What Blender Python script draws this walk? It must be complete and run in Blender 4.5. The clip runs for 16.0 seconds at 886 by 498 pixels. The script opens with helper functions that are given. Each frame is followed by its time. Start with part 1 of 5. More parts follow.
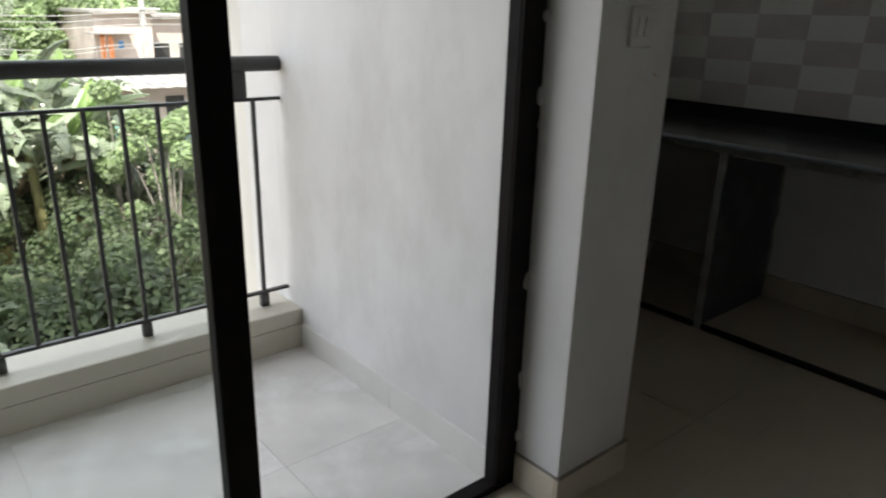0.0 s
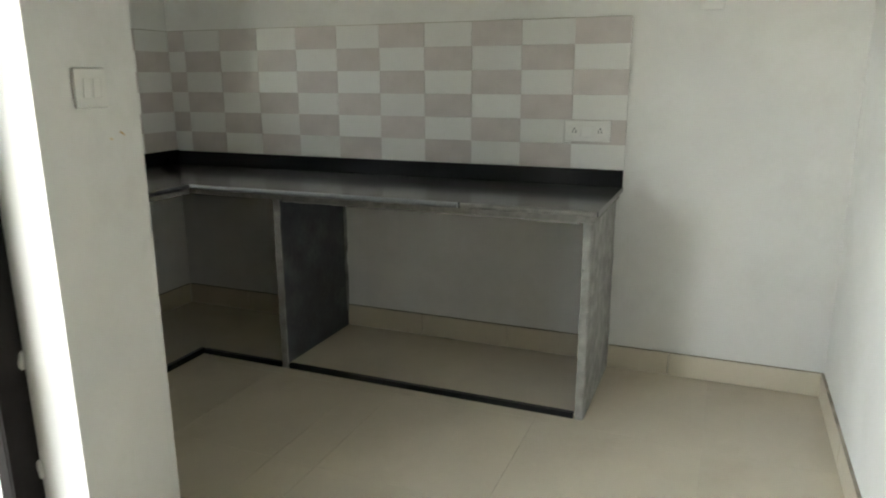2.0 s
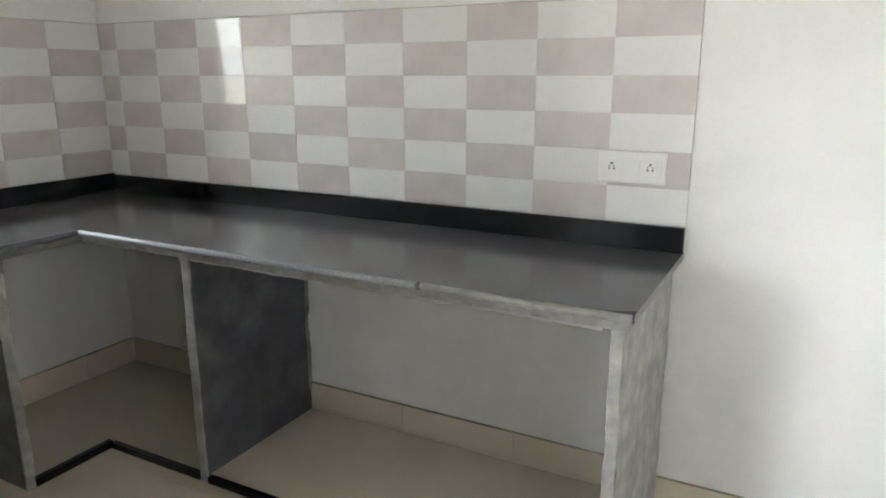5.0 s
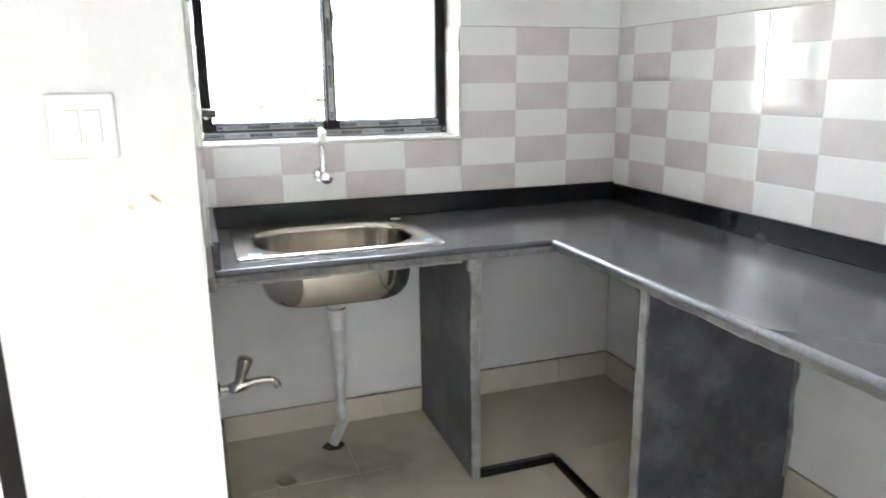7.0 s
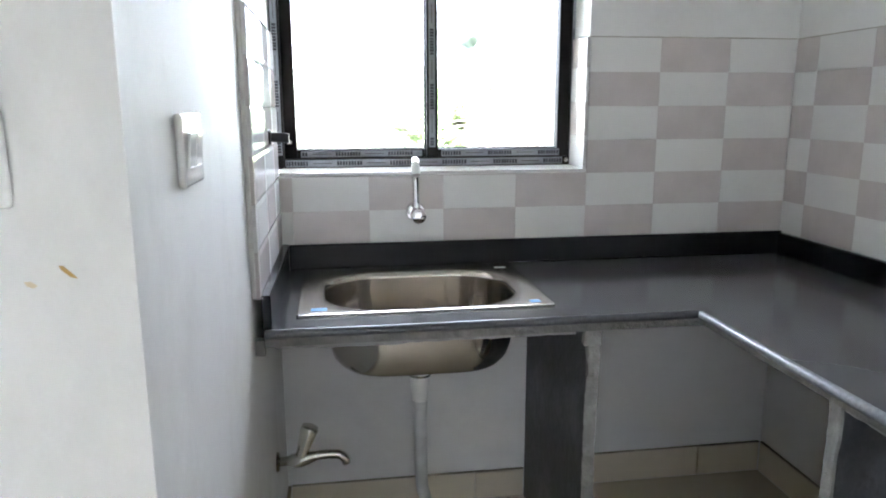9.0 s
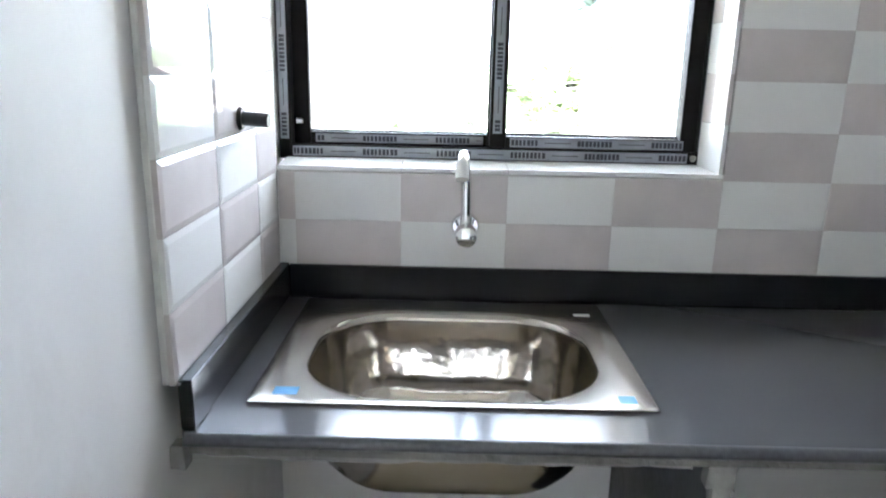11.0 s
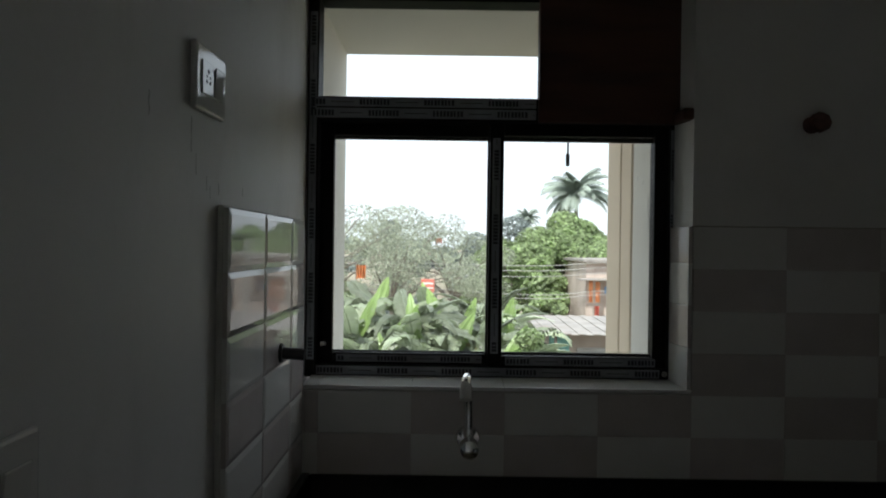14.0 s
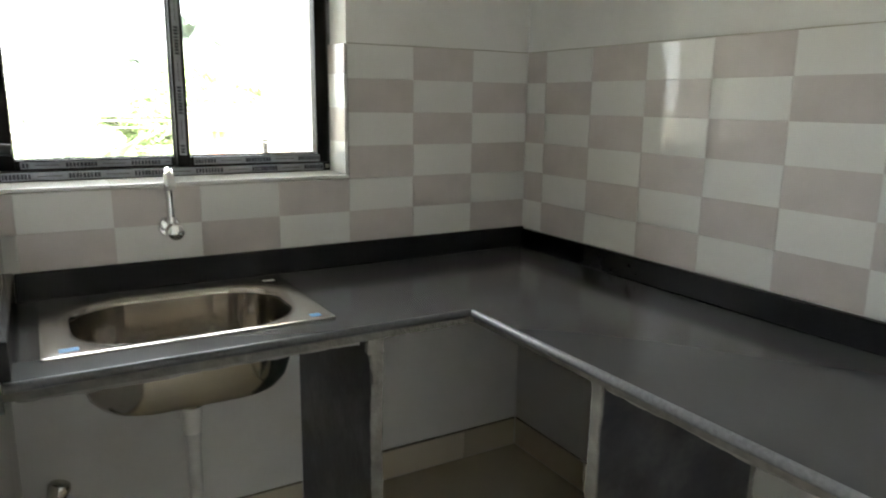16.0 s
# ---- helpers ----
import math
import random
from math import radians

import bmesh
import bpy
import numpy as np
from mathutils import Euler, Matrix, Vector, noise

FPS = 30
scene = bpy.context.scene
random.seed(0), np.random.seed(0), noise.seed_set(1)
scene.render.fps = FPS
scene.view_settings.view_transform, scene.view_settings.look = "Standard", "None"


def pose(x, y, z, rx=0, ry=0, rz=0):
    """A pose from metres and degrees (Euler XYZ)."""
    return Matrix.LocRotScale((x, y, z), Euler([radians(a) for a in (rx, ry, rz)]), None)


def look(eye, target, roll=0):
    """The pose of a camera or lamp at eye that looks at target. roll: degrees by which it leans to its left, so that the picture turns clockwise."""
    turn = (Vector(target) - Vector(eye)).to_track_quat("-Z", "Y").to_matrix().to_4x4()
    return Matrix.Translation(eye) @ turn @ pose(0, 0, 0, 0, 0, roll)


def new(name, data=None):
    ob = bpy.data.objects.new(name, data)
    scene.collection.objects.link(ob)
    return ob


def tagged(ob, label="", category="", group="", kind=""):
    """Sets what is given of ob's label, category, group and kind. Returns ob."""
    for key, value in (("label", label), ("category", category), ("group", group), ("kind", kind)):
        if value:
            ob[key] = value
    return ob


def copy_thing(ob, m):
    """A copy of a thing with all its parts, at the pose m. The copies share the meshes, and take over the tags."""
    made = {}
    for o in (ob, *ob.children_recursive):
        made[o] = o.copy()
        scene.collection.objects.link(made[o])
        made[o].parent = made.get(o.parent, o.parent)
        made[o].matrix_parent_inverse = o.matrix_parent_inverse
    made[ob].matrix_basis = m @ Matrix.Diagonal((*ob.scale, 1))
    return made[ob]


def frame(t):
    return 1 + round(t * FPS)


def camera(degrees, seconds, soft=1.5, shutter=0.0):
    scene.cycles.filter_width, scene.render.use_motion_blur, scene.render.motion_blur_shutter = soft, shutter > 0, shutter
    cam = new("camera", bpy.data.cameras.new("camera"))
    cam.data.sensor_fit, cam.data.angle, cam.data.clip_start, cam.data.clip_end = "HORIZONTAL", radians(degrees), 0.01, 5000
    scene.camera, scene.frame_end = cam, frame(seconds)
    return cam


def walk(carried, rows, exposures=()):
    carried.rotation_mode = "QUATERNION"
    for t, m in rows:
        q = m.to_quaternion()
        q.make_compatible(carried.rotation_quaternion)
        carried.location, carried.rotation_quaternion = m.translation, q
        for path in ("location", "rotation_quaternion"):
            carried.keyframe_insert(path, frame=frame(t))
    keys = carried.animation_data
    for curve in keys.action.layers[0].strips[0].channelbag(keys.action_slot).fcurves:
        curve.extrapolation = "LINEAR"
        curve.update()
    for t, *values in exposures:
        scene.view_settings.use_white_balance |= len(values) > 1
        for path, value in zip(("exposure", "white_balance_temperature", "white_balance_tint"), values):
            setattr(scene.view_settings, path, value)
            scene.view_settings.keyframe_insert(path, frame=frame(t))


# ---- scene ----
cam = camera(64.9, 16.0, 1.9, 0.2)
PATH = [
    (0, (-3.193, -2.392, 1.271), (-1.961, -0.954, 0.626), 1.6),
    (0.5, (-3.179, -2.597, 1.256), (-1.735, -1.336, 0.688), 2.8),
    (1, (-3.193, -2.749, 1.263), (-1.612, -1.642, 0.739), 1.6),
    (1.5, (-3.133, -2.802, 1.269), (-1.432, -1.876, 0.772), 0.7),
    (2, (-2.991, -2.773, 1.274), (-1.193, -2.042, 0.792), -0.2),
    (2.5, (-2.827, -2.729, 1.285), (-0.974, -2.129, 0.829), -0.9),
    (3, (-2.649, -2.736, 1.279), (-0.799, -2.129, 0.818), -1.5),
    (3.2, (-2.554, -2.728, 1.27), (-0.716, -2.087, 0.81), -0.6),
    (5.3, (-1.92, -2.64, 1.305), (-0.257, -1.642, 0.815), -0.6),
    (5.5, (-1.869, -2.614, 1.306), (-0.26, -1.532, 0.815), -0.7),
    (6, (-1.711, -2.552, 1.311), (-0.398, -1.124, 0.823), 0.3),
    (6.5, (-1.631, -2.524, 1.306), (-0.675, -0.836, 0.817), -0.1),
    (7, (-1.641, -2.51, 1.303), (-0.997, -0.674, 0.838), -0.7),
    (7.5, (-1.639, -2.503, 1.318), (-1.246, -0.588, 0.896), -2.3),
    (8, (-1.607, -2.432, 1.328), (-1.302, -0.492, 0.949), -1.1),
    (8.2, (-1.582, -2.359, 1.321), (-1.247, -0.423, 0.95), -0.4),
    (10.5, (-1.237, -1.67, 1.284), (-1.222, 0.266, 0.782), 0.6),
    (10.8, (-1.234, -1.552, 1.29), (-1.263, 0.381, 0.777), 0.7),
    (11, (-1.258, -1.465, 1.317), (-1.272, 0.469, 0.808), 1.2),
    (11.5, (-1.275, -1.361, 1.398), (-1.272, 0.599, 1.002), 1.1),
    (12, (-1.271, -1.373, 1.464), (-1.237, 0.616, 1.251), 1.0),
    (12.5, (-1.261, -1.434, 1.497), (-1.256, 0.566, 1.473), 1.1),
    (13, (-1.249, -1.524, 1.492), (-1.254, 0.475, 1.564), 0.9),
    (13.5, (-1.247, -1.63, 1.474), (-1.269, 0.369, 1.539), 0.8),
    (14, (-1.287, -1.691, 1.447), (-1.289, 0.309, 1.44), 0.8),
    (14.5, (-1.377, -1.733, 1.426), (-1.157, 0.251, 1.305), 1.6),
    (15, (-1.463, -1.791, 1.414), (-0.958, 0.132, 1.193), 1.0),
    (15.3, (-1.495, -1.831, 1.398), (-0.823, 0.032, 1.114), 0.8),
    (15.5, (-1.496, -1.885, 1.379), (-0.739, -0.061, 1.064), 0.6),
    (16, (-1.529, -2.037, 1.331), (-0.54, -0.348, 0.92), 0.7),
]
EXPOSURES = [(0,.9,6400,12),(0.5,.95,6500,12),(1,1.35,6500,8),(1.5,2.3,6600,7),(2,3.4,6700,6),(2.5,3.75,6700,6),(3.2,3.95,6700,5),(5.3,4.45,6250,15),(6,4.82,6100,15),(6.5,5.12,6050,14),(7,5.2,6050,14),(7.5,4.72,5950,14),(8,4.38,5900,15),(10.5,4.58,5700,16),(11,4.5,5700,15),(11.5,3.8,5700,18),(12,2.8,5800,14),(12.5,1.4,5850,13),(13,.52,6100,10),(14,.2,6200,10),(14.5,.5,6350,10),(15,1.45,6350,10),(15.5,2.4,6450,10),(16,3.7,6600,10)]
walk(cam, [(t, look(eye, target, roll)) for t, eye, target, roll in PATH], EXPOSURES)

# ---- world, sun ----
world = bpy.data.worlds.new("world")
scene.world = world
world.use_nodes = True
wn, wl = world.node_tree.nodes, world.node_tree.links
sky = wn.new("ShaderNodeTexSky")
sky.sky_type = "NISHITA"
sky.sun_disc = False
sky.sun_elevation = radians(52)
sky.sun_rotation = radians(200)
sky.air_density, sky.dust_density, sky.ozone_density = 1.0, 4.0, 1.0
haze = wn.new("ShaderNodeMixRGB")
haze.inputs[0].default_value = 0.75
haze.inputs[2].default_value = (11.0, 11.4, 11.9, 1)
wl.new(sky.outputs[0], haze.inputs[1])
wl.new(haze.outputs[0], wn["Background"].inputs[0])
wn["Background"].inputs[1].default_value = 0.15
sun = new("sun", bpy.data.lights.new("sun", "SUN"))
sun.data.energy, sun.data.angle, sun.data.color = 5.0, radians(3), (1, 0.95, 0.86)
sun.matrix_world = look((0, 0, 50), (0 + 50 * math.sin(radians(20)), 50 * math.cos(radians(20)) * 0.78, 0))


# ---- materials ----
def mat(name, base, rough=0.5, metal=0.0, var=0.12, scale=6.0, bump=0.0, bscale=60.0, rand=0.0, spot=None, spot_scale=2.5, spot_amt=0.5, stretch=(1, 1, 1), spec=0.5, rvar=0.0, coat=0.0):
    m = bpy.data.materials.new(name)
    m.use_nodes = True
    nt = m.node_tree
    n, l = nt.nodes, nt.links
    b = n["Principled BSDF"]
    tc = n.new("ShaderNodeTexCoord")
    mp = n.new("ShaderNodeMapping")
    mp.inputs["Scale"].default_value = stretch
    l.new(tc.outputs["Object"], mp.inputs[0])
    t1 = n.new("ShaderNodeTexNoise")
    t1.inputs["Scale"].default_value, t1.inputs["Detail"].default_value = scale, 6
    l.new(mp.outputs[0], t1.inputs["Vector"])
    ramp = n.new("ShaderNodeValToRGB")
    ramp.color_ramp.elements[0].position, ramp.color_ramp.elements[1].position = 0.3, 0.7
    ramp.color_ramp.elements[0].color = (*[c * (1 - var) for c in base], 1)
    ramp.color_ramp.elements[1].color = (*[min(1, c * (1 + var)) for c in base], 1)
    l.new(t1.outputs[0], ramp.inputs[0])
    col = ramp.outputs[0]
    if spot:
        t2 = n.new("ShaderNodeTexNoise")
        t2.inputs["Scale"].default_value, t2.inputs["Detail"].default_value = spot_scale, 8
        t2.inputs["Roughness"].default_value = 0.65
        l.new(mp.outputs[0], t2.inputs["Vector"])
        r2 = n.new("ShaderNodeValToRGB")
        r2.color_ramp.elements[0].position, r2.color_ramp.elements[1].position = 0.5, 0.72
        r2.color_ramp.elements[0].color, r2.color_ramp.elements[1].color = (0, 0, 0, 1), (spot_amt, spot_amt, spot_amt, 1)
        l.new(t2.outputs[0], r2.inputs[0])
        mx = n.new("ShaderNodeMixRGB")
        l.new(r2.outputs[0], mx.inputs[0])
        l.new(col, mx.inputs[1])
        mx.inputs[2].default_value = (*spot, 1)
        col = mx.outputs[0]
    if rand:
        oi = n.new("ShaderNodeObjectInfo")
        mr = n.new("ShaderNodeMapRange")
        mr.inputs["To Min"].default_value, mr.inputs["To Max"].default_value = 1 - rand, 1 + rand
        l.new(oi.outputs["Random"], mr.inputs["Value"])
        mu = n.new("ShaderNodeMixRGB")
        mu.blend_type = "MULTIPLY"
        mu.inputs[0].default_value = 1
        l.new(col, mu.inputs[1])
        l.new(mr.outputs[0], mu.inputs[2])
        col = mu.outputs[0]
    l.new(col, b.inputs["Base Color"])
    b.inputs["Roughness"].default_value, b.inputs["Metallic"].default_value = rough, metal
    b.inputs["Specular IOR Level"].default_value = spec
    b.inputs["Coat Weight"].default_value = coat
    if rvar:
        mr2 = n.new("ShaderNodeMapRange")
        mr2.inputs["To Min"].default_value, mr2.inputs["To Max"].default_value = max(0.02, rough - rvar), rough + rvar
        l.new(t1.outputs[0], mr2.inputs["Value"])
        l.new(mr2.outputs[0], b.inputs["Roughness"])
    if bump:
        t3 = n.new("ShaderNodeTexNoise")
        t3.inputs["Scale"].default_value, t3.inputs["Detail"].default_value = bscale, 4
        l.new(mp.outputs[0], t3.inputs["Vector"])
        bp = n.new("ShaderNodeBump")
        bp.inputs["Strength"].default_value, bp.inputs["Distance"].default_value = bump, 0.01
        l.new(t3.outputs[0], bp.inputs["Height"])
        l.new(bp.outputs[0], b.inputs["Normal"])
    return m


def glass_mat(name):
    m = bpy.data.materials.new(name)
    m.use_nodes = True
    n, l = m.node_tree.nodes, m.node_tree.links
    n.remove(n["Principled BSDF"])
    tr, gl, fr, mx = n.new("ShaderNodeBsdfTransparent"), n.new("ShaderNodeBsdfGlossy"), n.new("ShaderNodeLayerWeight"), n.new("ShaderNodeMixShader")
    pw, ma = n.new("ShaderNodeMath"), n.new("ShaderNodeMath")
    pw.operation, pw.inputs[1].default_value = "POWER", 4.5
    ma.operation, ma.inputs[1].default_value, ma.inputs[2].default_value = "MULTIPLY_ADD", 0.9, 0.04
    tr.inputs[0].default_value = (0.93, 0.95, 0.94, 1)
    gl.inputs["Roughness"].default_value = 0.02
    fr.inputs["Blend"].default_value = 0.5
    l.new(fr.outputs["Facing"], pw.inputs[0])
    l.new(pw.outputs[0], ma.inputs[0])
    l.new(ma.outputs[0], mx.inputs[0])
    l.new(tr.outputs[0], mx.inputs[1])
    l.new(gl.outputs[0], mx.inputs[2])
    l.new(mx.outputs[0], n["Material Output"].inputs[0])
    return m


PAINT = mat("wall_paint", (0.76, 0.755, 0.735), 0.72, var=0.05, scale=2.4, bump=0.14, bscale=16, rvar=0.12, spot=(0.60, 0.585, 0.55), spot_scale=2.0, spot_amt=0.4, spec=0.35)
PUTTY = mat("patchy_wall_paint", (0.755, 0.75, 0.73), 0.62, var=0.09, scale=2.4, bump=0.22, bscale=9, rvar=0.25, spot=(0.55, 0.535, 0.50), spot_scale=3.2, spot_amt=0.5, spec=0.5, stretch=(1, 1, 0.55))
PAINT_OUT = mat("exterior_paint", (0.74, 0.72, 0.66), 0.8, var=0.06, scale=3, bump=0.15, bscale=90, spot=(0.54, 0.52, 0.475), spot_scale=2.0, spot_amt=0.4)
CEIL = mat("ceiling_paint", (0.8, 0.8, 0.77), 0.8, var=0.02, scale=2)
TILE_W = mat("white_wall_tile", (0.76, 0.755, 0.73), 0.045, spec=0.22, var=0.02, scale=4, rand=0.03, bump=0.02, bscale=7)
TILE_M = mat("mauve_wall_tile", (0.59, 0.545, 0.525), 0.045, spec=0.22, var=0.05, scale=10, rand=0.04, bump=0.02, bscale=7, stretch=(1, 1, 3))
GROUT = mat("tile_grout", (0.62, 0.60, 0.55), 0.9, var=0.1, scale=30)
VITRIFIED = mat("vitrified_floor_tile", (0.59, 0.53, 0.425), 0.22, var=0.05, scale=3, rand=0.006, spot=(0.45, 0.38, 0.28), spot_scale=2.2, spot_amt=0.35, rvar=0.1)
FLOOR_GROUT = mat("floor_grout", (0.53, 0.475, 0.38), 0.9, var=0.1, scale=20)
SKIRT = mat("skirting_tile", (0.60, 0.54, 0.43), 0.3, var=0.04, scale=4, rand=0.03)
BALC = mat("balcony_tile", (0.77, 0.75, 0.71), 0.4, var=0.12, scale=4, rand=0.03, spot=(0.98, 0.975, 0.96), spot_scale=2.6, spot_amt=1.0, rvar=0.12)
# one granite: the slab's base is greyed for reflected light, the upstand's kept dark
GRANITE = mat("black_granite_lit", (0.076, 0.078, 0.083), 0.165, var=0.03, scale=2.5)
SPLASH = mat("black_granite_shaded", (0.012, 0.012, 0.014), 0.22, var=0.1, scale=20, spec=0.3)
# pale base colour paints the light caught along the rounded granite edge
BULL = mat("granite_edge_highlight", (0.24, 0.25, 0.265), 0.25, var=0.15, scale=120)
EDGE = mat("granite_front_edge", (0.085, 0.088, 0.095), 0.3, var=0.2, scale=120)
ROUGH = mat("rough_stone_underside", (0.20, 0.195, 0.18), 0.8, var=0.25, scale=25, bump=0.5, bscale=60, spot=(0.14, 0.14, 0.14), spot_scale=9, spot_amt=0.6)
KADAPPA = mat("grey_stone_slab", (0.066, 0.070, 0.079), 0.5, var=0.35, scale=9, bump=0.2, bscale=40, spot=(0.25, 0.25, 0.245), spot_scale=2.4, spot_amt=0.6, rvar=0.12)
MORTAR = mat("pale_mortar", (0.29, 0.285, 0.265), 0.9, var=0.25, scale=18, bump=0.5, bscale=50, spot=(0.20, 0.20, 0.20), spot_scale=6, spot_amt=0.7)
STEEL = mat("stainless_steel", (0.60, 0.57, 0.525), 0.20, metal=1.0, var=0.06, scale=30, stretch=(1, 12, 1), rvar=0.06, bump=0.02, bscale=14)
STEEL_B = mat("bowl_steel", (0.54, 0.505, 0.46), 0.10, metal=1.0, var=0.10, scale=5, rvar=0.04, bump=0.46, bscale=7.5, stretch=(1, 1, 0.6))
STEEL_O = mat("dull_outer_steel", (0.57, 0.54, 0.50), 0.15, metal=1.0, var=0.12, scale=5, rvar=0.08, bump=0.05, bscale=10)
CHROME = mat("chrome", (0.8, 0.8, 0.8), 0.08, metal=1.0, var=0.03, scale=20)
DULLCHROME = mat("dull_chrome", (0.55, 0.53, 0.48), 0.25, metal=1.0, var=0.1, scale=30)
HOSE = mat("grey_flexible_hose", (0.56, 0.56, 0.55), 0.35, var=0.12, scale=18, bump=0.1, bscale=60)
PVC = mat("white_pvc", (0.72, 0.71, 0.68), 0.4, var=0.05, scale=12)
PLATE = mat("white_switch_plastic", (0.80, 0.79, 0.76), 0.09, var=0.02, scale=10)
SLOT = mat("dark_slot", (0.02, 0.02, 0.02), 0.6, var=0.1, scale=10)
FRAME = mat("black_aluminium", (0.014, 0.012, 0.012), 0.5, var=0.25, scale=14, spot=(0.03, 0.028, 0.026), spot_scale=5, spot_amt=0.4, spec=0.06)
FILM = mat("protective_film", (0.27, 0.285, 0.31), 0.35, var=0.18, scale=18, bump=0.2, bscale=40)
FILM_INK = mat("film_print", (0.03, 0.03, 0.04), 0.5, var=0.1, scale=10)
PLY = mat("brown_board", (0.075, 0.028, 0.016), 0.55, var=0.3, scale=4, stretch=(1, 1, 6))
RAIL = mat("railing_paint", (0.045, 0.045, 0.045), 0.45, var=0.2, scale=15)
SILICONE = mat("silicone_smear", (0.6, 0.6, 0.56), 0.4, var=0.1, scale=20)
RUST = mat("rusty_pipe", (0.10, 0.045, 0.035), 0.7, var=0.4, scale=60, bump=0.4, bscale=120)
BLACKP = mat("black_pipe", (0.02, 0.02, 0.022), 0.4, var=0.2, scale=20)
BLUETAPE = mat("blue_film", (0.14, 0.42, 0.75), 0.4, var=0.15, scale=30)
LABELW = mat("white_label", (0.72, 0.72, 0.7), 0.5, var=0.03, scale=10)
OCHRE = mat("ochre_stain", (0.55, 0.36, 0.12), 0.7, var=0.2, scale=30)
JOINT = mat("dirty_joint", (0.31, 0.28, 0.225), 0.95, var=0.4, scale=12)
CAPM = mat("tile_top_mortar", (0.42, 0.39, 0.33), 0.95, var=0.3, scale=9)
DIRT = mat("ground_soil", (0.29, 0.25, 0.185), 0.95, var=0.35, scale=0.8, spot=(0.13, 0.16, 0.08), spot_scale=0.4, spot_amt=0.8)
GLASS = glass_mat("clear_glass")
LEAF_B = mat("banana_leaf", (0.285, 0.33, 0.22), 0.28, var=0.4, scale=2.0, rand=0.65, spot=(0.52, 0.53, 0.45), spot_scale=1.6, spot_amt=0.75)
LEAF_Y = mat("young_banana_leaf", (0.31, 0.44, 0.15), 0.3, var=0.25, scale=2.0, rand=0.3)
LEAF_D = mat("dry_banana_leaf", (0.36, 0.29, 0.18), 0.7, var=0.4, scale=3.0, rand=0.4)
STEM_B = mat("banana_stem", (0.20, 0.19, 0.08), 0.7, var=0.4, scale=6, spot=(0.12, 0.07, 0.03), spot_scale=3, spot_amt=0.6)
LEAF_1 = mat("mango_leaves", (0.325, 0.41, 0.21), 0.5, var=0.4, scale=0.9)
LEAF_2 = mat("shrub_leaves", (0.10, 0.135, 0.062), 0.5, var=0.5, scale=1.6, spot=(0.26, 0.26, 0.17), spot_scale=3.0, spot_amt=0.6)
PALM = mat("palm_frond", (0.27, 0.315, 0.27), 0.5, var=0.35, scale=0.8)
# haze over distance is mixed into this pale bluish leaf colour
LEAF_3 = mat("hazed_foliage", (0.29, 0.33, 0.32), 0.7, var=0.3, scale=0.3)
# leaf colour greyed and lightened to carry the haze in front of these trees
LEAF_4 = mat("hazed_feathery_leaves", (0.40, 0.435, 0.335), 0.7, var=0.3, scale=0.8)
BARK = mat("tree_bark", (0.24, 0.21, 0.18), 0.9, var=0.4, scale=8, bump=0.5, bscale=20)
PLASTER = mat("house_plaster", (0.54, 0.45, 0.40), 0.85, var=0.16, scale=1.2, spot=(0.32, 0.25, 0.20), spot_scale=0.8, spot_amt=0.7)
SHEET = mat("roof_sheet", (0.33, 0.305, 0.285), 0.6, var=0.3, scale=2, spot=(0.24, 0.17, 0.13), spot_scale=1.0, spot_amt=0.6)
TEAL = mat("teal_paint", (0.22, 0.46, 0.43), 0.6, var=0.15, scale=3)
RED = mat("red_cloth", (0.66, 0.20, 0.15), 0.8, var=0.25, scale=5)
ORANGE = mat("orange_cloth", (0.78, 0.40, 0.20), 0.8, var=0.25, scale=4)
BLUE = mat("blue_sheet", (0.12, 0.3, 0.55), 0.5, var=0.2, scale=3)
CONC = mat("concrete", (0.42, 0.41, 0.39), 0.85, var=0.15, scale=4)
# near-black colour painted as the shade inside openings, laid over solid surfaces
DARK = mat("opening_shade", (0.03, 0.028, 0.025), 0.8, var=0.2, scale=3)


# ---- mesh helpers ----
def box(bm, x0, x1, y0, y1, z0, z1, bev=0.0, seg=1):
    vs = [bm.verts.new((x, y, z)) for x in (x0, x1) for y in (y0, y1) for z in (z0, z1)]
    fs = [bm.faces.new([vs[i] for i in q]) for q in ((0, 1, 3, 2), (4, 6, 7, 5), (0, 4, 5, 1), (2, 3, 7, 6), (0, 2, 6, 4), (1, 5, 7, 3))]
    if bev:
        es = list({e for f in fs for e in f.edges})
        bmesh.ops.bevel(bm, geom=es, offset=bev, segments=seg, profile=0.5, affect="EDGES")
    return bm


def boxes(*specs, bev=0.0, seg=1):
    bm = bmesh.new()
    for s in specs:
        box(bm, *s, bev=bev, seg=seg)
    return bm


def cyl(bm, p, q, r0, r1=None, n=16, cap=True):
    p, q = Vector(p), Vector(q)
    r1 = r0 if r1 is None else r1
    d = q - p
    m = Matrix.Translation((p + q) / 2) @ d.to_track_quat("Z", "Y").to_matrix().to_4x4()
    bmesh.ops.create_cone(bm, cap_ends=cap, segments=n, radius1=r0, radius2=r1, depth=d.length, matrix=m)
    return bm


